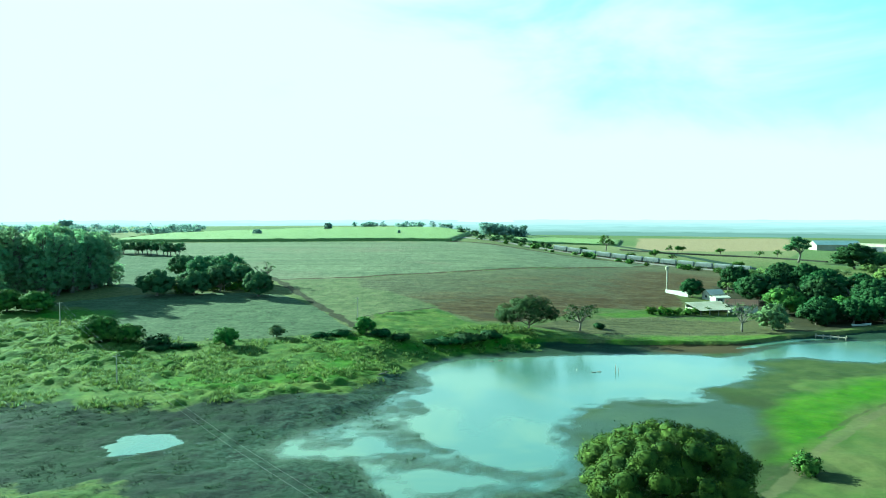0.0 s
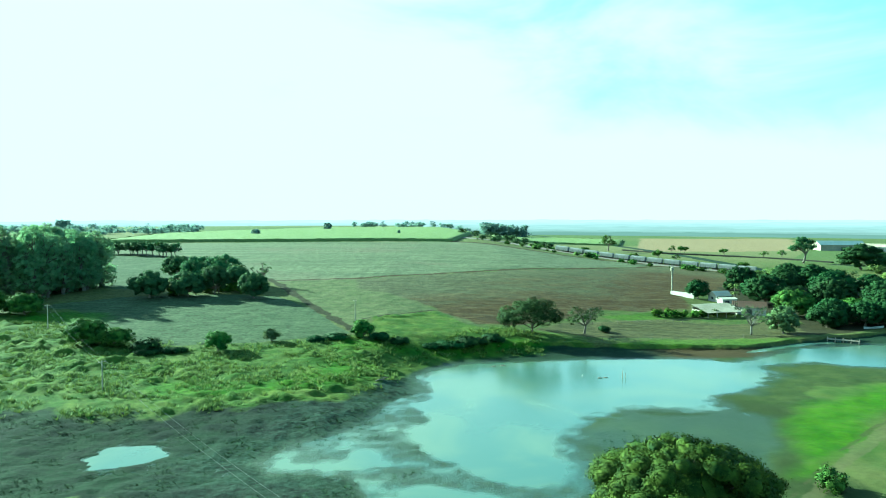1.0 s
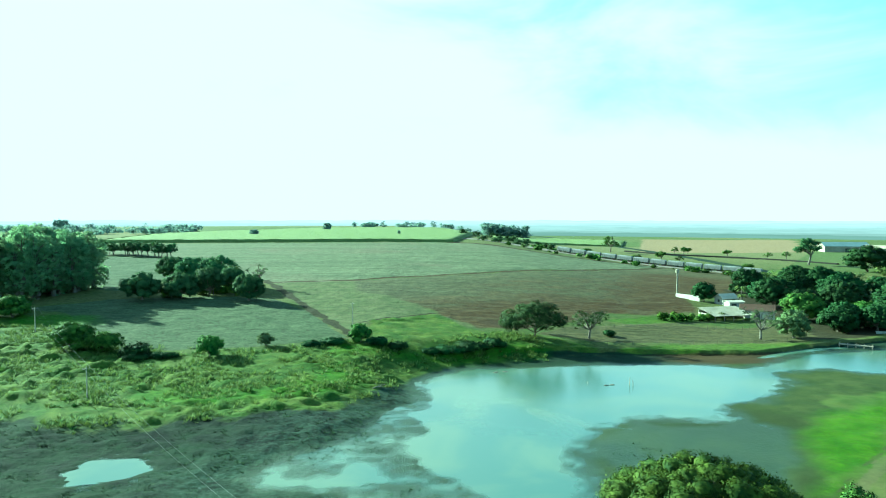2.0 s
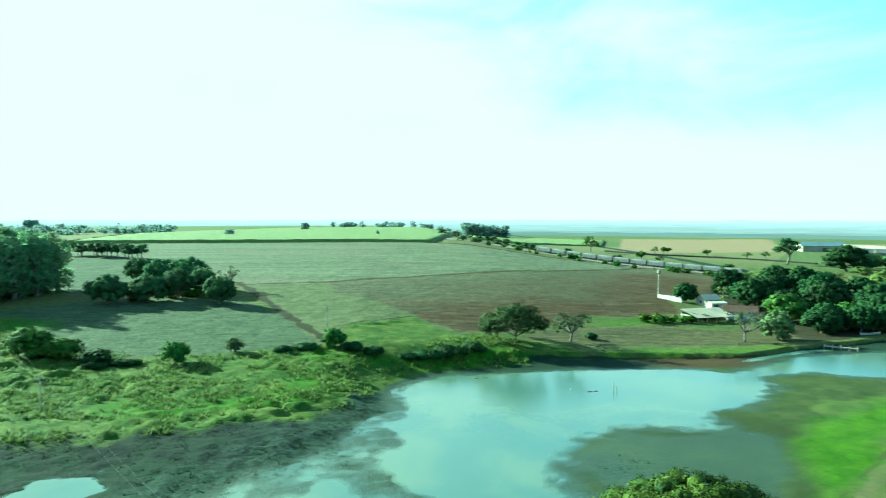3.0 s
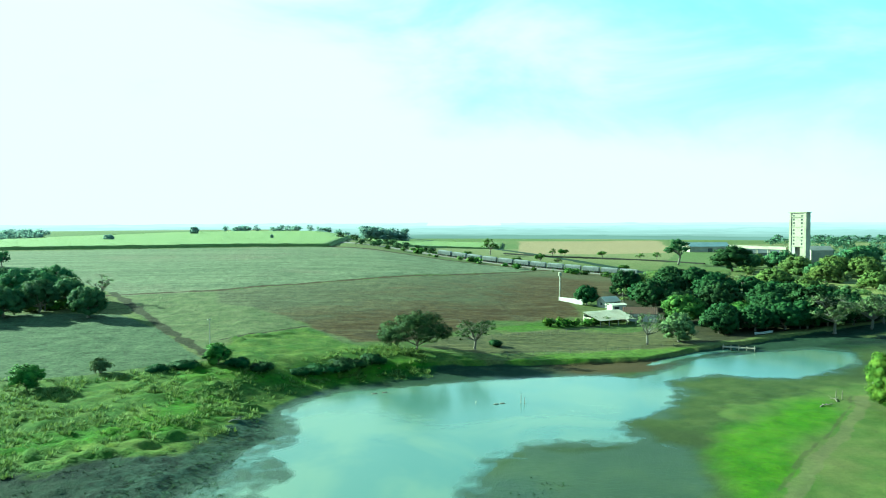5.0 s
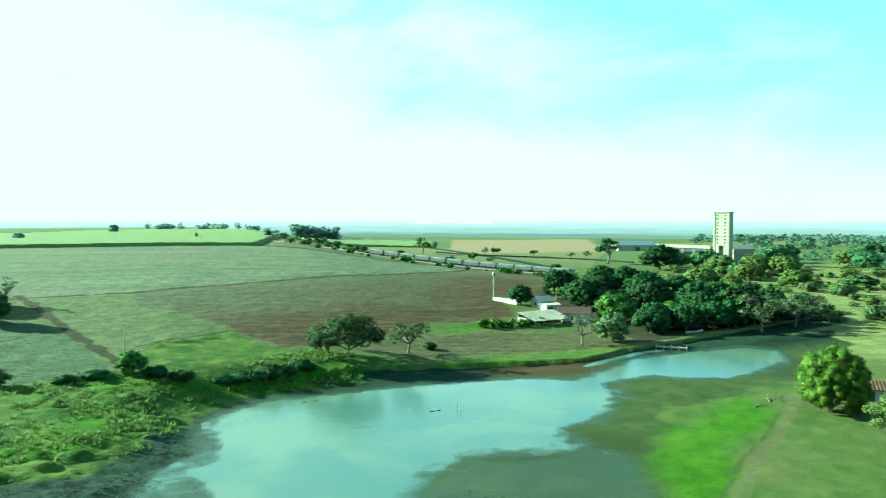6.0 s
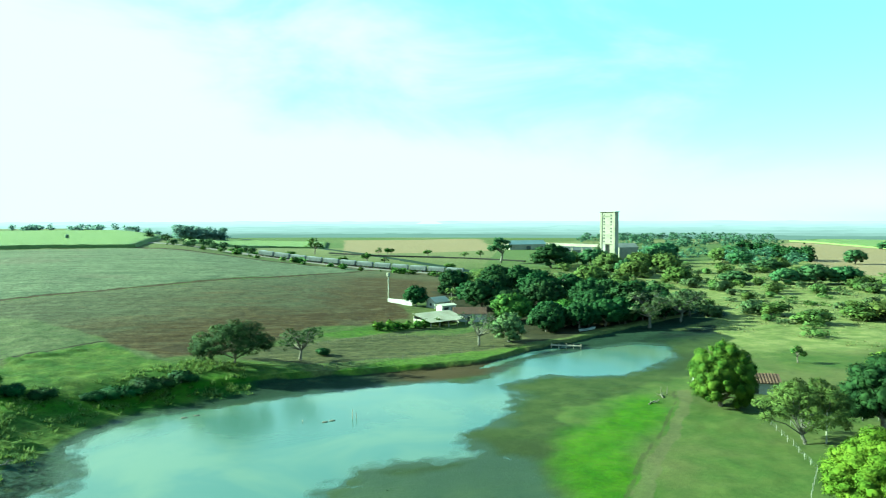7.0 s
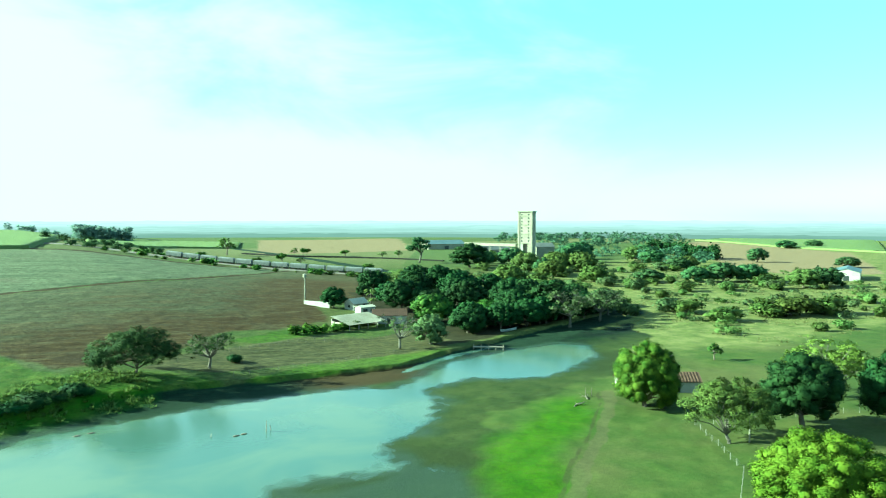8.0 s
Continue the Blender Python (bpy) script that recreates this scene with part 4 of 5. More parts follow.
# the grove behind the lake
for i, (x, y, h, w) in enumerate([(179, 356, 10.5, 15.6), (160, 296, 13.2, 20), (168, 344, 4.5, 7), (206, 358, 13, 20), (211, 346, 14, 17), (154, 265, 10.5, 16), (177, 276, 13.3, 19),
                                  (172, 256, 8.2, 10.5), (196, 272, 13.3, 18), (316, 463, 18.5, 29), (209, 324, 11.9, 18.5), (181, 250, 12, 18), (194, 245, 13, 17.6), (190, 300, 12, 17), (222, 300, 11, 16), (166, 318, 9, 13), (228, 268, 10, 15), (206, 262, 11, 15), (214, 282, 12, 16), (186, 262, 11, 14), (164, 280, 10, 14), (200, 318, 12, 16), (182, 322, 11, 15), (225, 322, 11, 15), (236, 290, 10, 14), (216, 252, 9, 13), (240, 262, 8, 12), (194, 340, 11, 15), (224, 350, 11, 16), (168, 246, 7, 10), (205, 246, 8, 12), (184, 240, 8, 11), (152, 240, 8, 12), (160, 250, 9, 13), (172, 242, 9, 12), (200, 250, 10, 13), (216, 262, 10, 14), (226, 252, 8, 12), (166, 240, 9, 13), (176, 238, 10, 14), (186, 239, 10, 13), (197, 242, 10, 14), (157, 245, 8, 12), (208, 242, 9, 12)]):
    tree(x, y, h, w, "dome", LEAF_MID if i in (5, 7) else LEAF_DARK, "dense dark green tree in the lakeside grove", count=9000, leaf=0.28, variant=i % 5, group="lakeside grove")
tree(311, 522, 22.8, 18, "umbrella", LEAF_TEAL, "tall tree with a thin trunk and high open crown", count=2600, leaf=0.7, bark=BARK_PALE)
for x, y, h, w in [(190, 231, 12.5, 18), (208, 234, 11.5, 16), (222, 243, 10, 14)]:
    tree(x, y, h, w, "bare", LEAF_GREY, "half-bare grey-green tree at the water's end", count=2200, leaf=0.42, bark=BARK_PALE)
# scrub and scattered trees on the plain beside the lake
rng = random.Random(11)
for x, y, h, w in [(275, 369, 9.7, 19), (320, 382, 9.9, 20), (366, 401, 11.6, 22), (352, 412, 10, 18), (387, 449, 10.6, 24), (402, 440, 10, 18), (315, 341, 9.7, 16)]:
    tree(x, y, h, w, "dome", LEAF_OLIVE, "rounded yellow-green tree on the plain", count=3000, leaf=0.5, variant=rng.randint(0, 2), group="scattered trees")
for x, y, h, w in [(550, 389, 11.4, 18), (547, 316, 7.8, 18), (380, 254, 10.0, 17), (394, 250, 10.4, 18), (565, 442, 11, 15), (426, 369, 9, 17), (440, 372, 9, 15), (374, 298, 11, 20), (388, 290, 10, 20),
                   (360, 306, 9, 16), (341, 323, 7.1, 18), (813, 521, 9, 24), (873, 521, 8, 22), (460, 420, 11, 20), (480, 455, 12, 24), (430, 470, 12, 24), (520, 480, 12, 24), (455, 500, 13, 26), (500, 540, 13, 28),
                   (340, 430, 12, 20), (341, 480, 11, 18), (358, 494, 10, 17), (360, 470, 13, 22), (330, 400, 10, 16)]:
    tree(x, y, h, w, "dome", LEAF_TEAL if rng.random() < 0.75 else LEAF_SAGE, "dark green tree standing in the scrub", count=3000, leaf=0.5, variant=rng.randint(0, 2), group="scattered trees")
for i in range(150):
    for _ in range(20):
        x, y = rng.uniform(205, 430), rng.uniform(170, 440)
        u = math.hypot(x - 90, y - 170)
        if u > 150 and abs(y - 190 - (x - 200) * 0.2) > 8 and value_noise(np.array([x]), np.array([y]), 28, 7)[0] > (0.5 if x < 300 else 0.35):
            break
    h = rng.uniform(2.0, 5.5)
    tree(x, y, h, h * rng.uniform(1.3, 2.2), "shrub", (LEAF_SAGE, LEAF_GREY, LEAF_OLIVE, LEAF_SAGE)[i % 4], "green shrub in the dry scrub grass", "shrub", "shrub", count=900, leaf=0.33, variant=rng.randint(0, 1), group="scrub")
for x, y, h, w in [(282, 266, 4, 5), (252, 230, 5.6, 11), (245, 208, 5.2, 12), (278, 201, 8, 15), (270, 205, 6, 12), (292, 196, 7, 14)]:
    tree(x, y, h, w, "shrub", LEAF_OLIVE, "green shrub in the dry scrub grass", "shrub", "shrub", count=1600, leaf=0.32, variant=3, group="scrub")
def in_thicket(x, y):
    return smooth_step(x + (fractal(x, y, 40, 95, 3) - 0.5) * 120, 225, 260) * smooth_step(fractal(x, y, 22, 96, 3), 0.40, 0.58) * smooth_step(x, 470, 400)


for k, leaf_ in enumerate((LEAF_SAGE, LEAF_GREY)):
    places = sown(200, (215, 185), (470, 450), in_thicket, 30 + k)
    woods("thicket", [(x, y, rng.uniform(1.2, 3.4), rng.uniform(4, 9)) for x, y in places], "shrub", 220, 0.4, leaf_, "low tangled thicket of shrubs on the plain", 40 + k)
for i in range(26):
    f = i / 25
    tree(545 + 60 * f + rng.uniform(-6, 6), 428 + 110 * f + rng.uniform(-6, 6), rng.uniform(7, 12), rng.uniform(7, 11), "column", LEAF_DARK, "slender dark tree in a windbreak row", count=420, leaf=0.9, variant=5 + i % 2, group="windbreak")
for x, y, h, w in [(199, 644, 16, 16.5), (203, 532, 8.6, 8.6), (267, 645, 7.8, 7), (258, 643, 7.8, 7), (300, 628, 6.6, 9.2), (318, 593, 6.3, 8.7), (334, 593, 7.3, 8), (275, 655, 7, 7), (215, 528, 5, 7), (150, 545, 6, 8), (180, 520, 5, 8), (238, 470, 5, 7)]:
    tree(x, y, h, w, "umbrella", LEAF_MID, "small tree along the railway", count=1100, leaf=0.45, variant=rng.randint(0, 2), group="railway trees")
for i in range(18):
    f = i / 17
    tree(-156 + 40 * f + rng.uniform(-3, 3), 424 - 18 * f + rng.uniform(-3, 3), rng.uniform(6, 9), rng.uniform(7, 9), "umbrella", LEAF_TEAL, "small dark tree in a row at the field edge", count=420, leaf=0.6, variant=4, group="field-edge row")
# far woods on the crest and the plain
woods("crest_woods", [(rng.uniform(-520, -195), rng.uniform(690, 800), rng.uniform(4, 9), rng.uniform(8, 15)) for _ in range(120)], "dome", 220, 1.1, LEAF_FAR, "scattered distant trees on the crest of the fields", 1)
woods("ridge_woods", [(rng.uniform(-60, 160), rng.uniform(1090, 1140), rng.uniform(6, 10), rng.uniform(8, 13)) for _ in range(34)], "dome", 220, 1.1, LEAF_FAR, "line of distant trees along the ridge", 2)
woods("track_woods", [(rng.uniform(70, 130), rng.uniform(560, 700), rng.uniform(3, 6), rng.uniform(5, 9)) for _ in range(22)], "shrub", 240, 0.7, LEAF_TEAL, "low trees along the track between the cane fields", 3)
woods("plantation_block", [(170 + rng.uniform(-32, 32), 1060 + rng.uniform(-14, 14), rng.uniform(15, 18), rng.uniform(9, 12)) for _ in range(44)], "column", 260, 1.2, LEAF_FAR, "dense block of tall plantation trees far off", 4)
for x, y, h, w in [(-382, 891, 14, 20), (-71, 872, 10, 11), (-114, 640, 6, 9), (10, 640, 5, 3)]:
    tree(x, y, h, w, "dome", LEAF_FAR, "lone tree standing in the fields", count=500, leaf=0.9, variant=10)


spots = [(rng.uniform(420, 1150), rng.uniform(380, 1080), rng.uniform(6, 13), rng.uniform(12, 24)) for _ in range(420)]
spots = [p for p in spots if 0.74 * p[1] + 20 < p[0] < 1.15 * p[1] + 60 and value_noise(np.array([p[0]]), np.array([p[1]]), 120, 9)[0] > 0.36]
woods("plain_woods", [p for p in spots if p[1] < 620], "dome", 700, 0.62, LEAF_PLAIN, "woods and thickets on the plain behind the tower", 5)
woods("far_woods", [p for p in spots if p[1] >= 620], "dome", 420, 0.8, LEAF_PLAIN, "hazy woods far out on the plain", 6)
for i in range(46):
    f = rng.random()
    x, y = 225 - 125 * f + rng.uniform(-6, 6) - 5, 420 + 130 * f + rng.uniform(-6, 6) - 8
    if rng.random() < 0.5:
        x, y = x + 14, y + 18
    h = rng.uniform(1.2, 3.4)
    tree(x, y, h, h * rng.uniform(1.2, 2.2), "shrub", LEAF_MID if i % 3 else LEAF_SAGE, "small shrub beside the railway", "shrub", "shrub", count=260, leaf=0.4, variant=6, group="railway scrub")


# ---- crops ----
def crop(poly, tall, label, step=9.0):
    """A standing crop with an uneven top and a closed edge."""
    px, py = [p[0] for p in poly], [p[1] for p in poly]
    xs, ys = np.arange(min(px) - step, max(px) + step, step), np.arange(min(py) - step, max(py) + step, step)
    X, Y = np.meshgrid(xs, ys)
    inside = outline(X, Y, poly)
    Z = rise(X, Y) + np.where(inside < 0, tall + (fractal(X, Y, 30, 71) - 0.5) * 0.9, -1.5)
    data = sheet("cane_field", xs, ys, Z)
    bm = bmesh.new()
    bm.from_mesh(data)
    drop = [v for v in bm.verts if v.co.z < float(rise(v.co.x, v.co.y)) and all(e.other_vert(v).co.z < float(rise(e.other_vert(v).co.x, e.other_vert(v).co.y)) for e in v.link_edges)]
    bmesh.ops.delete(bm, geom=drop, context="VERTS")
    for v in bm.verts:
        if v.co.z < float(rise(v.co.x, v.co.y)):
            best = None
            for (ax, ay), (bx, by) in zip(poly, poly[1:] + poly[:1]):
                ex, ey = bx - ax, by - ay
                k = max(0.0, min(1.0, ((v.co.x - ax) * ex + (v.co.y - ay) * ey) / (ex * ex + ey * ey)))
                q = (ax + k * ex, ay + k * ey)
                gap = (q[0] - v.co.x) ** 2 + (q[1] - v.co.y) ** 2
                best = (gap, q) if best is None or gap < best[0] else best
            v.co = (*best[1], float(rise(*best[1])) - 0.5)
    for (ax, ay), (bx, by) in zip(poly, poly[1:] + poly[:1]):
        n = max(1, int(math.hypot(bx - ax, by - ay) / 6))
        out = Vector((by - ay, ax - bx, 0)).normalized() * 0.5
        if outline(np.array([(ax + bx) / 2 + out.x]), np.array([(ay + by) / 2 + out.y]), poly)[0] < 0:
            out = -out
        low_, top_ = [], []
        for k in range(n + 1):
            x, y = ax + (bx - ax) * k / n, ay + (by - ay) * k / n
            z = float(rise(x, y))
            low_.append(bm.verts.new((x + out.x, y + out.y, z - 0.5)))
            top_.append(bm.verts.new((x - out.x * 0.6, y - out.y * 0.6, z + tall + 0.25 * math.sin(k * 2.3) + 0.15 * math.sin(k * 5.1))))
        for k in range(n):
            bm.faces.new((low_[k], low_[k + 1], top_[k + 1], top_[k]))
    bmesh.ops.recalc_face_normals(bm, faces=bm.faces)
    bm.to_mesh(data), bm.free()
    data.materials.append(CROP)
    return tagged(new("cane_field", data), label, "crop field", kind="stuff")


c = Mat("cane", 0.8, 0.2)
cp = c.place()
tuft, swell = c.noise(cp, 0.5, 5, 0.7), c.noise(c.stretch(cp, (0.012, 0.05, 1), 10), 1.0, 3)
c.colour(c.mix(c.step(tuft, 0.3, 0.7), c.mix(swell, (0.095, 0.128, 0.034), (0.125, 0.155, 0.045)), (0.145, 0.175, 0.055)))
c.bump(tuft, 1.0, 1.0)
CROP = c.m
crop([(-200, 526), (48, 536), (70, 640), (95, 800), (120, 1080), (-80, 1090), (-150, 840), (-200, 665)], 2.3, "field of tall bright green sugar cane", 4.0)
crop([(95, 650), (200, 806), (262, 806), (330, 1000), (250, 1100), (140, 1000)], 2.0, "strip of green sugar cane beyond the railway")
crop([(984, 773), (1223, 865), (1400, 700), (793, 402), (819, 518)], 2.0, "broad green crop field on the plain", 16.0)


# ---- buildings ----
def at_base(x, y, turn):
    return stand(x, y, turn)


def gable(bm, sx, sy, eaves, ridge_h, over=0.4, thick=0.12):
    """A pitched roof, ridge along x, with its overhang."""
    hx, hy = sx / 2 + over, sy / 2 + over
    drop = (ridge_h - eaves) / (sy / 2) * over
    for s in (-1, 1):
        lo, hi = eaves - drop, ridge_h
        v = [bm.verts.new(p) for p in ((-hx, s * hy, lo), (hx, s * hy, lo), (hx, 0, hi), (-hx, 0, hi), (-hx, s * hy, lo + thick), (hx, s * hy, lo + thick), (hx, 0, hi + thick), (-hx, 0, hi + thick))]
        for f in ((0, 1, 2, 3), (4, 5, 6, 7), (0, 1, 5, 4), (0, 3, 7, 4), (1, 2, 6, 5)):
            bm.faces.new([v[i] for i in f])
    bmesh.ops.recalc_face_normals(bm, faces=bm.faces)
    return bm


def gable_body(bm, sx, sy, eaves, ridge_h):
    """Walls under a pitched roof, gables included."""
    hx, hy = sx / 2, sy / 2
    a = [bm.verts.new(p) for p in ((-hx, -hy, -0.5), (-hx, hy, -0.5), (-hx, hy, eaves), (-hx, 0, ridge_h), (-hx, -hy, eaves))]
    b = [bm.verts.new((-v.co.x, v.co.y, v.co.z)) for v in a]
    bm.faces.new(a), bm.faces.new(b[::-1])
    for i in range(5):
        bm.faces.new((a[i], a[(i + 1) % 5], b[(i + 1) % 5], b[i]))
    bmesh.ops.recalc_face_normals(bm, faces=bm.faces)
    return bm


def house(x, y, turn, sx, sy, eaves, ridge_h, wall, roof, label, openings=(), name="house", category="house"):
    """A house with pitched roof; openings: (side, along, sill, width, height) on sides f(ront), b(ack), l, r."""
    ob = thing(name, at_base(x, y, turn), label, category)
    part("wall", gable_body(bmesh.new(), sx, sy, eaves, ridge_h - 0.03), wall, ob)
    part("roof", gable(bmesh.new(), sx, sy, eaves, ridge_h), roof, ob)
    if roof is CLAY:
        slope = math.hypot(sy / 2 + 0.4, (ridge_h - eaves) * (sy / 2 + 0.4) / (sy / 2))
        tilt = math.atan2(ridge_h - eaves, sy / 2)
        for k in range(int(sx / 0.7) + 1):
            for s in (-1, 1):
                m = Matrix.Translation((-sx / 2 + k * 0.7, s * (sy / 4 + 0.2), (eaves + ridge_h) / 2 + 0.08)) @ Matrix.Rotation(-s * tilt, 4, "X")
                rib = bmesh.new()
                bmesh.ops.create_cube(rib, size=1.0, matrix=Matrix.Diagonal((0.26, slope, 0.12, 1)))
                part("tile_row", rib, CLAY, ob, at=m)
    for side, u, sill, ww, hh in openings:
        bm = bmesh.new()
        if side in "fb":
            box(bm, ww, 0.08, hh, (u, -sy / 2 if side == "f" else sy / 2, sill))
        else:
            box(bm, 0.08, ww, hh, (-sx / 2 if side == "l" else sx / 2, u, sill))
        part("door" if sill < 0.3 else "window", bm, OPENING, ob)
    return ob


house(143.5, 304, 14, 7.5, 5.5, 2.7, 4.4, WHITEWASH, FIBRE, "white farmhouse with a pale pitched roof", [("f", -2, 0, 0.9, 2.1), ("f", 1.5, 1, 1.4, 1.1), ("l", 0, 1, 1.2, 1.1)])
house(141, 292, 8, 6.5, 4, 2.8, 3.3, WHITEWASH, FIBRE, "small white outbuilding with an open front", [("f", -1.2, 0, 2.2, 2.1), ("f", 1.8, 1, 1.0, 1.0)], "outbuilding", "building")


def lean_to(x, y, turn):
    """An open shed: a low sheet roof in corrugated sheets on posts, with a back wall."""
    ob = thing("farm_shed", at_base(x, y, turn), "open farm shed with a broad pale sheet roof on posts", "shed")
    for k in range(12):
        bm = bmesh.new()
        n = 6
        lo = [bm.verts.new((-8.4 + k * 1.4 + 1.42 * i / n, -5.2, 1.95 + 0.05 * (i % 2) + 0.01 * (k % 2))) for i in range(n + 1)]
        hi = [bm.verts.new((v.co.x, 5.2, v.co.z + 2.1)) for v in lo]
        for i in range(n):
            bm.faces.new((lo[i], lo[i + 1], hi[i + 1], hi[i]))
        bmesh.ops.solidify(bm, geom=bm.faces[:], thickness=0.03)
        part("roof_sheet", bm, FIBRE, ob)
    for px in (-8, -4, 0, 4, 8):
        part("post", box(bmesh.new(), 0.2, 0.2, 2.3, (px, -4.8, -0.4)), WOOD, ob)
        part("rafter", box(bmesh.new(), 0.12, 0.12, 0.12, (px, -4.8, 1.88)), WOOD, ob)
    part("back_wall", box(bmesh.new(), 16.4, 0.2, 3.7, (0, 4.8, -0.5)), PLASTER, ob)
    for s in (-1, 1):
        part("side_wall", box(bmesh.new(), 0.2, 5.5, 2.9, (s * 8.1, 2.0, -0.5)), PLASTER, ob)
    return ob


lean_to(126, 268, 12)
house(141, 273, -28, 12, 7.5, 3.0, 4.8, WHITEWASH, CLAY, "old whitewashed barn with a red tile roof", [("f", 0, 0, 2, 2.3)], "barn", "barn")
house(142.5, 153.6, -36, 18, 5, 2.6, 4.0, WHITEWASH, CLAY, "white stable with a red clay tile roof", [("f", -4, 0, 1.1, 2.1), ("f", 0, 1, 1.2, 1), ("f", 4, 0, 1.1, 2.1)], "stable", "stable")
bm = bmesh.new()
box(bm, 0.3, 13, 2.4, (0, 0, -0.5), 0.03)
tagged(part("boundary_wall", bm, WHITEWASH, None, at=stand(130.5, 313, 26.6)), "long low whitewashed boundary wall", "wall")

# grain tower
def grain_tower(x, y, turn):
    ob = thing("grain_tower", stand(x, y, turn), "tall concrete grain tower with two rows of small windows", "tower")
    W, D, H = 12.5, 7.0, 40.5
    bm = bmesh.new()
    box(bm, W - 1.6, D, H - 15, (0, 0, 15))
    box(bm, W - 1.6, D - 3, 15.5, (0, 1.0, -0.5))
    part("shaft", bm, PLASTER, ob)
    for s in (-1, 1):
        bm = bmesh.new()
        box(bm, 1.6, D + 0.8, H + 0.5, (s * (W / 2 - 0.8), 0, -0.5), 0.08)
        part("corner_pier", bm, CONCRETE, ob)
    bm = bmesh.new()
    box(bm, W + 1.2, D + 1.6, 0.7, (0, 0, H), 0.1)
    part("parapet", bm, CONCRETE, ob)
    for k in range(4):
        bm = bmesh.new()
        box(bm, W - 1.5, 0.3, 0.5, (0, -D / 2 - 0.1, 15 + k * 7.4))
        part("floor_band", bm, CONCRETE, ob)
    for k in range(9):
        for s in (-1, 1):
            bm = bmesh.new()
            box(bm, 1.1, 0.16, 1.3, (s * 2.9, -D / 2, 16.6 + k * 2.6))
            part("window", bm, OPENING, ob)
    for s in (-1, 1):
        bm = bmesh.new()
        box(bm, 3.2, 0.6, 15, (s * 3.4, -D / 2 + 0.3, 0))
        part("leg_panel", bm, WHITEWASH if s < 0 else CONCRETE, ob)
    return ob


grain_tower(394, 492, -62)
house(404, 556, -8, 34, 22, 8, 13, ROOF_GREY, ROOF_GREY, "long grain warehouse with a dark sheet roof", [("f", -11, 0, 4, 4.5), ("f", 0, 0, 4, 4.5), ("f", 11, 0, 4, 4.5)], "warehouse", "warehouse")
house(468, 722, -12, 44, 24, 6, 10, CONCRETE, ROOF_BLUE, "wide shed with a pale blue-grey sheet roof", [("f", 0, 0, 5, 4)], "warehouse", "warehouse")
house(452, 268, 25, 34, 14, 5, 7, WHITEWASH, ROOF_BLUE, "long white farm shed", [("f", -8, 0, 4, 3.5), ("f", 6, 0, 4, 3.5), ("l", 0, 0, 3, 3)], "farm_shed", "shed")



def conveyor_gallery(ax, ay, bx, by, z):
    """An enclosed conveyor on trestles between the tower and its warehouse."""
    way = Vector((bx - ax, by - ay, 0))
    n = way.length
    ob = thing("conveyor_gallery", pose(ax, ay, ground_at(ax, ay), 0, 0, math.degrees(math.atan2(way.y, way.x))), "long pale enclosed conveyor gallery on trestles beside the tower", "conveyor")
    part("tube", box(bmesh.new(), n, 2.2, 2.2, (n / 2, 0, z), 0.1), CONCRETE, ob)
    part("roof", box(bmesh.new(), n + 0.4, 2.6, 0.2, (n / 2, 0, z + 2.2), 0.03), PLASTER, ob)
    for k in range(5):
        for s in (-0.9, 0.9):
            part("trestle_leg", box(bmesh.new(), 0.35, 0.35, z + 1.5, ((k + 0.5) * n / 5, s, -1.5)), CONCRETE, ob)
    return ob


conveyor_gallery(388, 498, 372, 546, 12.5)
house(418, 500, -20, 16, 14, 12, 15, CONCRETE, ROOF_GREY, "grey concrete annexe at the foot of the tower", [("f", 0, 0, 3, 4)], "annexe", "building")

# ---- railway ----
RAIL = [(232, 424), (102, 559)]
rail_way = Vector((RAIL[1][0] - RAIL[0][0], RAIL[1][1] - RAIL[0][1], 0)).normalized()


def rail_pose(s):
    x, y = RAIL[0][0] + rail_way.x * s, RAIL[0][1] + rail_way.y * s
    a, b = (float(rise(x + rail_way.x * k, y + rail_way.y * k)) for k in (-6, 6))
    return Matrix.Translation((x, y, (a + b) / 2 + 0.6)) @ Matrix.Rotation(math.atan2(rail_way.y, rail_way.x), 4, "Z") @ Matrix.Rotation(-math.atan2(b - a, 12), 4, "Y")


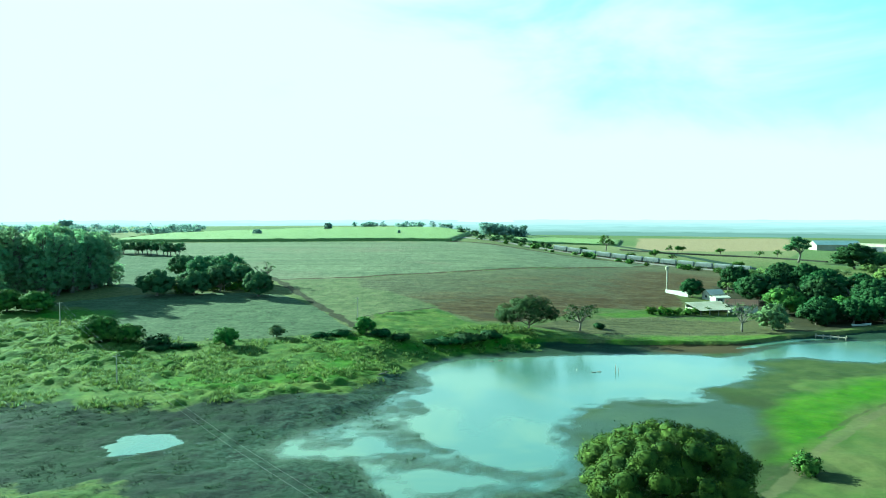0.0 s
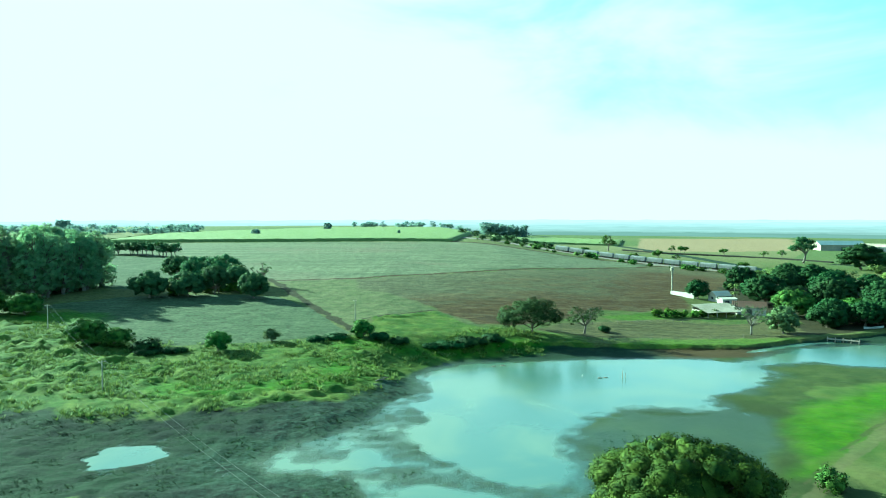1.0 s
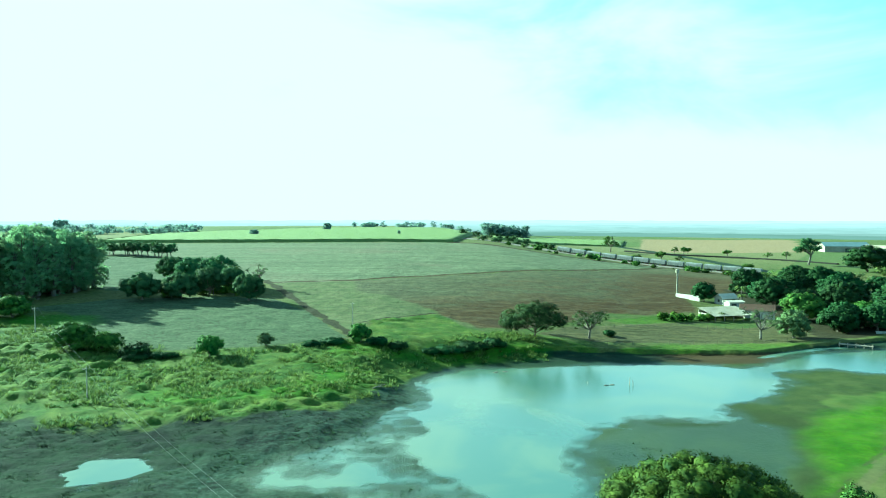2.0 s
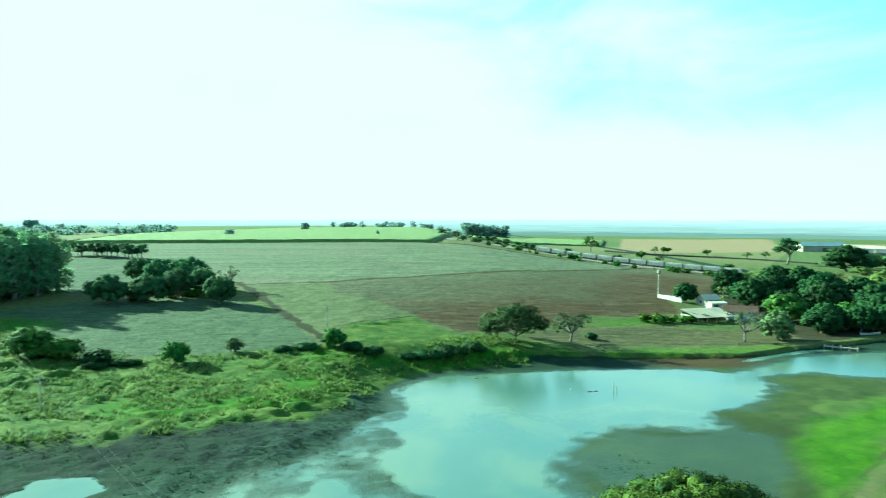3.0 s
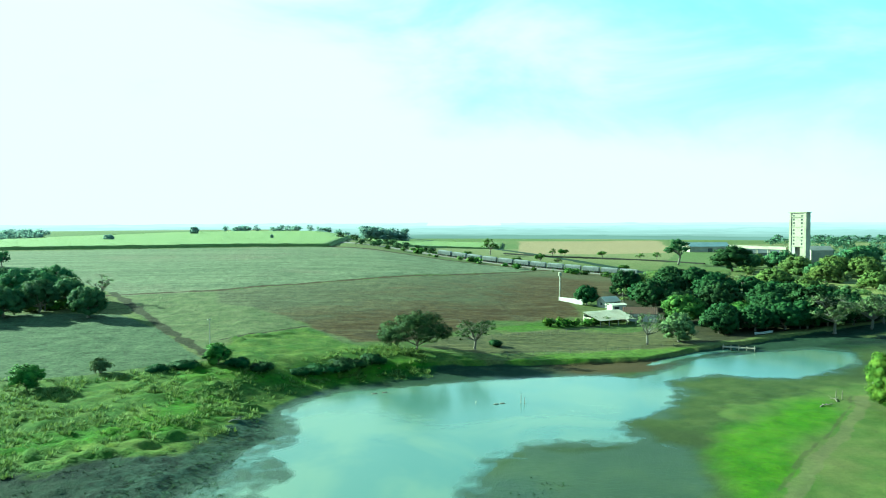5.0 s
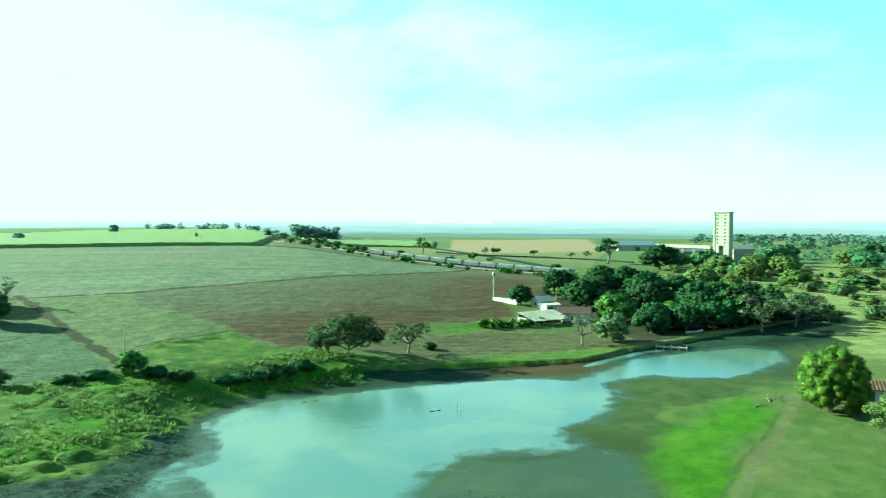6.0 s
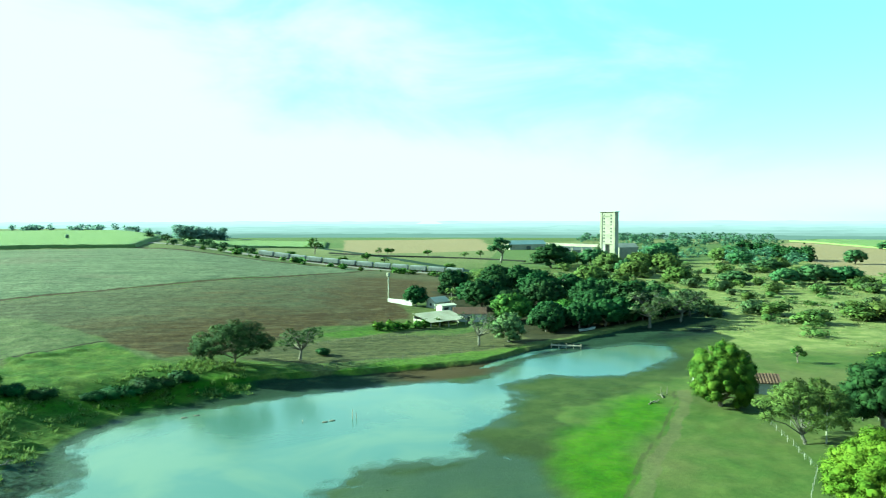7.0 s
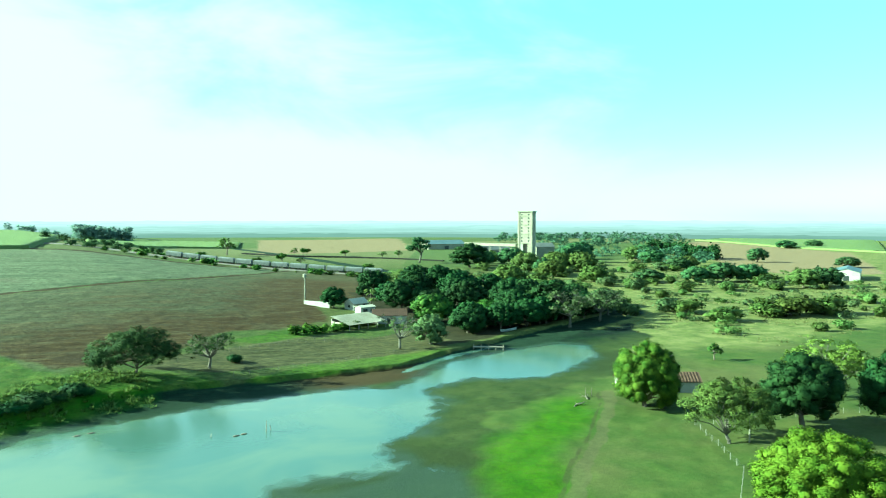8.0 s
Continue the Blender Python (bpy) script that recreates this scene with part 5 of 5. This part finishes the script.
def hopper_wagon():
    ob = thing("hopper_wagon", rail_pose(0), "pale grey covered hopper wagon of a freight train", "railway wagon", "freight train")
    bm = bmesh.new()
    ring = [(-5.3, 1.3), (5.3, 1.3), (5.3, 3.3), (5.0, 4.0), (-5.0, 4.0), (-5.3, 3.3)]
    a = [bm.verts.new((x, -1.45 if z < 3.9 else -1.0, z)) for x, z in ring]
    b = [bm.verts.new((x, 1.45 if z < 3.9 else 1.0, z)) for x, z in ring]
    bm.faces.new(a), bm.faces.new(b[::-1])
    for i in range(6):
        bm.faces.new((a[i], b[i], b[(i + 1) % 6], a[(i + 1) % 6]))
    for k in range(7):
        for s in (-1, 1):
            box(bm, 0.12, 0.1, 2.0, (-4.8 + k * 1.6, s * 1.48, 1.3))
    bmesh.ops.recalc_face_normals(bm, faces=bm.faces)
    part("body", bm, WAGON, ob)
    bm = bmesh.new()
    for x in (-2.8, 0, 2.8):
        bmesh.ops.create_cone(bm, segments=4, radius1=0.4, radius2=1.5, depth=0.9, matrix=Matrix.Translation((x, 0, 0.9)) @ Matrix.Rotation(radians(45), 4, "Z"))
    part("hopper_chute", bm, WAGON, ob)
    part("underframe", box(bmesh.new(), 11.4, 1.2, 0.3, (0, 0, 0.95), 0.03), DARK_METAL, ob)
    for x in (-4.1, 4.1):
        bogie = part("bogie", box(bmesh.new(), 2.6, 1.7, 0.35, (x, 0, 0.5), 0.05), DARK_METAL, ob)
        for dx in (-0.9, 0.9):
            bm = bmesh.new()
            for s in (-0.75, 0.75):
                bmesh.ops.create_cone(bm, cap_ends=True, segments=14, radius1=0.42, radius2=0.42, depth=0.12, matrix=Matrix.Translation((x + dx, s, 0.48)) @ Matrix.Rotation(radians(90), 4, "X"))
            part("wheelset", bm, RUST, bogie)
    return ob


first = hopper_wagon()
first.matrix_world = rail_pose(14)
for k in range(1, 12):
    copy_thing(first, rail_pose(14 + k * 12.2))
for name, half, z0, tall, mat_ in (("railway_embankment", 3.4, -1.6, 1.75, BALLAST),):
    bm = bmesh.new()
    rows_ = [rail_pose(s) for s in range(-60, 330, 10)]
    rings = [[bm.verts.new(m @ Vector((0, y, z))) for y, z in ((-half - 1.5, z0), (-half + 1, z0 + tall), (half - 1, z0 + tall), (half + 1.5, z0))] for m in rows_]
    for a, b in zip(rings, rings[1:]):
        for i in range(3):
            bm.faces.new((a[i], b[i], b[i + 1], a[i + 1]))
    bmesh.ops.recalc_face_normals(bm, faces=bm.faces)
    tagged(part(name, bm, mat_), "low stone ballast bed of the railway", "railway bed", kind="structure")
SIDING = [(222, 672), (244, 632), (285, 608), (320, 572), (341, 523)]
bm = bmesh.new()
side_rows = [Vector((ax + (bx - ax) * k / 8, ay + (by - ay) * k / 8, 0)) for (ax, ay), (bx, by) in zip(SIDING, SIDING[1:]) for k in range(8)]
rings = []
for p in side_rows:
    z = float(rise(p.x, p.y))
    rings.append([bm.verts.new((p.x + u, p.y + 0.8 * u, z + h)) for u, h in ((-2.4, -0.6), (-1.5, 1.3), (1.5, 1.3), (2.4, -0.6))])
for a, b in zip(rings, rings[1:]):
    for i in range(3):
        bm.faces.new((a[i], b[i], b[i + 1], a[i + 1]))
bmesh.ops.recalc_face_normals(bm, faces=bm.faces)
tagged(part("railway_embankment", bm, HEDGE_SHADE_BED), "second line of track beyond the railway, painted dark as hedge shade", "railway bed", kind="structure")
for s in (-0.8, 0.8):
    bm = bmesh.new()
    tube(bm, [m @ Vector((0, s, 0.12)) for m in rows_], [0.06] * len(rows_), 4)
    tagged(part("rail", bm, RUST), "rusty steel rail on the ballast", "rail", "rails")


# ---- poles and lines ----
def power_pole(x, y, tall, turn=0.0, arm=True):
    ob = thing("power_pole", stand(x, y, turn), "thin grey concrete power pole with a crossarm", "utility pole", "power line")
    part("shaft", tube(bmesh.new(), [(0, 0, -0.6), (0, 0, tall * 0.5), (0, 0, tall)], [0.15, 0.12, 0.09], 8), CONCRETE, ob)
    if arm:
        part("crossarm", box(bmesh.new(), 1.8, 0.1, 0.12, (0, 0, tall - 0.45), 0.01), WOOD, ob)
        for s in (-0.8, 0.8):
            part("insulator", tube(bmesh.new(), [(s, 0, tall - 0.33), (s, 0, tall - 0.12)], [0.05, 0.04], 6), WHITEWASH, ob)
    return ob


for x, y, tall in ((-61, 159, 6.6), (-99, 219, 7.0), (-76, 270, 8.5), (125, 119, 7.0), (-10, 222, 7.5)):
    power_pole(x, y, tall, 60)


def water_tank(x, y, tall):
    """A small tank on a slim mast, with a ladder up its side."""
    ob = thing("water_tank", stand(x, y), "small pale water tank on a tall thin mast", "water tank")
    part("mast", tube(bmesh.new(), [(0, 0, -0.6), (0, 0, tall - 1.6)], [0.28, 0.22], 8), CONCRETE, ob)
    part("tank", tube(bmesh.new(), [(0, 0, tall - 1.7), (0, 0, tall - 1.55), (0, 0, tall - 0.2), (0, 0, tall)], [0.5, 0.75, 0.75, 0.4], 12), CONCRETE, ob)
    for s in (-0.18, 0.18):
        part("ladder_rail", box(bmesh.new(), 0.05, 0.05, tall - 1.6, (s, -0.32, 0)), STEEL, ob)
    return ob


water_tank(131, 326, 11.5)


def cable(a, b, sag, label):
    """A hanging wire between two points."""
    pts = [Vector(a).lerp(Vector(b), k / 16) - Vector((0, 0, sag * 4 * (k / 16) * (1 - k / 16))) for k in range(17)]
    return tagged(part("power_cable", tube(bmesh.new(), pts, [0.012] * 17, 3), WIRE), label, "cable", "power line")


def pole_top(x, y, tall, s):
    return (x + 0.8 * s * math.cos(radians(60)), y + 0.8 * s * math.sin(radians(60)), ground_at(x, y) + tall - 0.1)


power_pole(8, 54, 6.6, 60)
for s in (-1, 1):
    cable(pole_top(-99, 219, 7.0, s), pole_top(-61, 159, 6.6, s), 0.9, "thin overhead wire between two poles")
    cable(pole_top(-61, 159, 6.6, s), pole_top(8, 54, 6.6, s), 2.2, "thin overhead wire between two poles")


# ---- shore things ----
def stake(x, y, tall, lean, label="bare wooden stake standing in the lake"):
    bm = tube(bmesh.new(), [(0, 0, -0.8), (lean * 0.4, 0, tall * 0.5), (lean, 0.05, tall)], [0.09, 0.075, 0.05], 6)
    return tagged(part("stake", bm, WOOD, None, at=pose(x, y, 0)), label, "stake", "stakes in the lake")


stake(57.5, 173.5, 2.0, 0.1), stake(58.3, 173.2, 1.3, -0.15), stake(48, 176, 0.5, 0.2)
for x, y in ((52, 174), (53.5, 174.3), (28, 190), (30.5, 190.5)):
    bm = bmesh.new()
    bmesh.ops.create_icosphere(bm, subdivisions=2, radius=0.45, matrix=Matrix.Diagonal((1.5, 0.8, 0.35, 1)))
    for v in bm.verts:
        v.co *= 1 + 0.25 * noise.noise(v.co * 2 + Vector((x, y, 0)))
    tagged(part("mud_clod", bm, OLD_WOOD, None, at=pose(x, y, 0.02)), "dark clod of weed and mud in the shallows", "clod", "clods")


def jetty(x, y, turn):
    ob = thing("jetty", pose(x, y, 0.9, 0, 0, turn), "weathered plank jetty on thin posts at the water's edge", "jetty")
    for k in range(22):
        part("plank", box(bmesh.new(), 0.38, 1.5, 0.06, (k * 0.42, 0, 0), 0.01), WOOD, ob)
    for s in (-0.65, 0.65):
        part("beam", box(bmesh.new(), 9.3, 0.12, 0.16, (4.4, s, -0.18)), WOOD, ob)
        for k in range(5):
            part("post", tube(bmesh.new(), [(k * 2.2, s, -2.2), (k * 2.2, s, 0.5)], [0.09, 0.08], 6), WOOD, ob)
    return ob


jetty(139, 219, -40)
bm = bmesh.new()
pts = [(-4.2, 0.1), (-3.4, 0.62), (0, 0.8), (3.2, 0.6), (4.4, 0.0)]
left, right = [(x, w_) for x, w_ in pts], [(x, -w_) for x, w_ in pts]
top_l, top_r = [bm.verts.new((x, y, 0.5 + 0.02 * x * x)) for x, y in left], [bm.verts.new((x, y - 0.01, 0.5 + 0.02 * x * x)) for x, y in right]
low_l, low_r = [bm.verts.new((x * 0.92, y * 0.6, 0)) for x, y in left], [bm.verts.new((x * 0.92, y * 0.6 - 0.01, 0)) for x, y in right]
for i in range(4):
    bm.faces.new((top_l[i], top_l[i + 1], low_l[i + 1], low_l[i])), bm.faces.new((top_r[i], low_r[i], low_r[i + 1], top_r[i + 1])), bm.faces.new((low_l[i], low_l[i + 1], low_r[i + 1], low_r[i]))
bmesh.ops.solidify(bm, geom=bm.faces[:], thickness=0.06)
boat = thing("rowing_boat", stand(165.5, 235, 10), "long white rowing boat drawn up on the bank", "boat")
part("hull", bm, WHITE_PAINT, boat)
for x in (-1.2, 0.8):
    part("thwart", box(bmesh.new(), 0.3, 1.25, 0.05, (x, 0, 0.42)), WOOD, boat)


def driftwood(x, y, turn, n, label):
    """A dead branch with forks, lying on the bank."""
    r_ = random.Random(int(x * 5 + y))
    bm = tube(bmesh.new(), [(0, 0, 0.05), (n * 0.4, 0.2, 0.35), (n, -0.1, 0.25)], [0.16, 0.12, 0.05], 6)
    for k in range(5):
        a, f = r_.uniform(-1.2, 1.2), r_.uniform(0.2, 0.9)
        p = Vector((n * f, 0.1, 0.25))
        tube(bm, [p, p + Vector((math.cos(a) * 0.7, math.sin(a) * 0.7, r_.uniform(0.1, 0.5))), p + Vector((math.cos(a) * 1.5, math.sin(a) * 1.3, r_.uniform(-0.1, 0.8)))], [0.07, 0.05, 0.02], 5)
    return tagged(part("driftwood", bm, OLD_WOOD, None, at=stand(x, y, turn)), label, "branch", "driftwood")


driftwood(116.5, 153.5, 8, 3.4, "dark dead branch lying on the green shore")
driftwood(123, 156, 60, 2.6, "pale dead branch beside the worn path")
driftwood(-3, 168, 20, 2.4, "dead branch stranded on the mud")
for x, y, tall in ((125.5, 157.5, 1.9), (126.2, 160, 1.4)):
    tagged(part("stake", tube(bmesh.new(), [(0, 0, -0.5), (0.05, 0, tall * 0.5), (0.2, 0.05, tall)], [0.10, 0.08, 0.06], 7), OLD_WOOD, None, at=stand(x, y)), "grey broken post beside the worn path", "stake", "posts by the path")


# ---- fences ----
def fence(line, gap, tall, material, label, wires=3):
    """Posts along a line with wires strung between them."""
    posts = []
    for (ax, ay), (bx, by) in zip(line, line[1:]):
        n = max(1, int(math.hypot(bx - ax, by - ay) / gap))
        posts += [(ax + (bx - ax) * k / n, ay + (by - ay) * k / n) for k in range(n)]
    posts.append(line[-1])
    ob = thing("wire_fence", pose(posts[0][0], posts[0][1], ground_at(*posts[0])), label, "fence")
    o = Vector((posts[0][0], posts[0][1], ground_at(*posts[0])))
    shape = bpy.data.meshes.new("post")
    bm = tube(bmesh.new(), [(0, 0, -0.5), (0, 0, tall)], [0.055, 0.05], 6)
    bm.to_mesh(shape), bm.free()
    shape.materials.append(material)
    heads = []
    for x, y in posts:
        p = Vector((x, y, ground_at(x, y))) - o
        part("post", shape, None, ob, at=Matrix.Translation(p))
        heads.append(p)
    for k in range(wires):
        part("wire", tube(bmesh.new(), [p + Vector((0, 0, tall * (0.35 + 0.28 * k))) for p in heads], [0.008] * len(heads), 3), WIRE, ob)
    return ob


fence([(126, 131), (119, 121), (110.5, 110.5), (100, 104)], 2.9, 1.1, POST, "fence of white posts and thin wire across the pasture")
fence([(126, 131), (136, 126), (150, 122), (168, 112)], 3.2, 1.1, POST, "fence of white posts and thin wire under the trees")
fence([(62, 236), (78, 241), (100, 247), (118, 244), (134, 250)], 3.0, 1.3, OLD_WOOD, "old wire fence on wooden posts above the lake")
fence([(64, 212), (84, 216), (104, 219), (124, 222)], 3.4, 1.2, OLD_WOOD, "old wire fence on wooden posts along the lawn")
# reeds and scrub on the near bank
for x, y, h, w in [(18, 205, 2.0, 9), (24, 207, 2.3, 10), (30, 208, 2.2, 8), (12, 203, 1.2, 5), (-2, 202, 2.2, 6), (3, 201, 1.8, 6), (-14, 203, 1.6, 7), (-20, 201, 1.5, 6), (-62, 190, 1.6, 10), (-55, 191, 1.4, 6), (69, 227, 1.6, 4)]:
    tree(x, y, h, w, "shrub", LEAF_DARK, "low thicket of weeds on the bank", "shrub", "shrub", count=4500, leaf=0.17)
for i in range(14):
    x, y = 98 + i * 1.9 + rng.uniform(-1, 1), 259 + i * 0.45 + rng.uniform(-1.5, 1.5)
    tree(x, y, rng.uniform(2.0, 3.4), rng.uniform(2, 3), "shrub", LEAF_LIME, "tall bright green grass clump by the shed", "shrub", "shrub", count=300, leaf=0.35, variant=20, group="green clumps")


def palm_tree(x, y, tall, spread, label):
    """A palm: ringed stem and arching fronds, each with leaflets along its rib."""
    ob = thing("palm_tree", stand(x, y), label, "palm tree")
    part("trunk", tube(bmesh.new(), [(0, 0, -0.4), (0.1, 0, tall * 0.4), (0.25, 0.1, tall)], [0.26, 0.19, 0.15], 8), BARK_PALE, ob)
    rng_ = random.Random(int(x * 3 + y))
    for k in range(15):
        a, lift = 2 * math.pi * k / 15 + rng_.uniform(-0.2, 0.2), rng_.uniform(0.1, 0.9)
        verts, faces = [], []
        for i in range(9):
            f = i / 8
            c_ = Vector((0.25 + math.cos(a) * spread * f, 0.1 + math.sin(a) * spread * f, tall + lift * spread * 0.6 * math.sin(f * 2.2) - 0.55 * spread * f * f))
            wide = spread * 0.17 * math.sin(math.pi * (0.12 + 0.85 * f))
            s_ = Vector((-math.sin(a), math.cos(a), 0)) * wide
            verts += [c_ - s_ - Vector((0, 0, wide * 0.6)), c_, c_ + s_ - Vector((0, 0, wide * 0.6))]
            if i:
                o = 3 * i
                faces += [(o - 3, o - 2, o + 1, o), (o - 2, o - 1, o + 2, o + 1)]
        part("frond", mesh_from("frond", verts, faces, LEAF_OLIVE), None, ob)
    return ob


for x, y, h in ((-64, 281, 3.2), (-58, 280, 3.6), (-70, 284, 3.0), (-61, 278, 2.6), (-54, 276, 3.0), (-78, 272, 3.4), (-67, 276, 2.8)):
    tree(x, y, h, h * 1.5, "shrub", LEAF_LIME, "bright broad-leaved clump under the grove", "shrub", "shrub", count=700, leaf=0.4, variant=30, group="grove undergrowth")
palm_tree(152, 308, 6.5, 3.2, "yellow-green palm beside the farmhouse")
palm_tree(-58, 288, 8.0, 3.4, "tall palm rising from the grove")
palm_tree(-66, 278, 4.5, 2.6, "short palm at the edge of the grove")
palm_tree(-63, 276, 4.0, 2.4, "short palm at the edge of the grove")
palm_tree(147, 297, 4.5, 2.4, "small palm in the farmhouse yard")
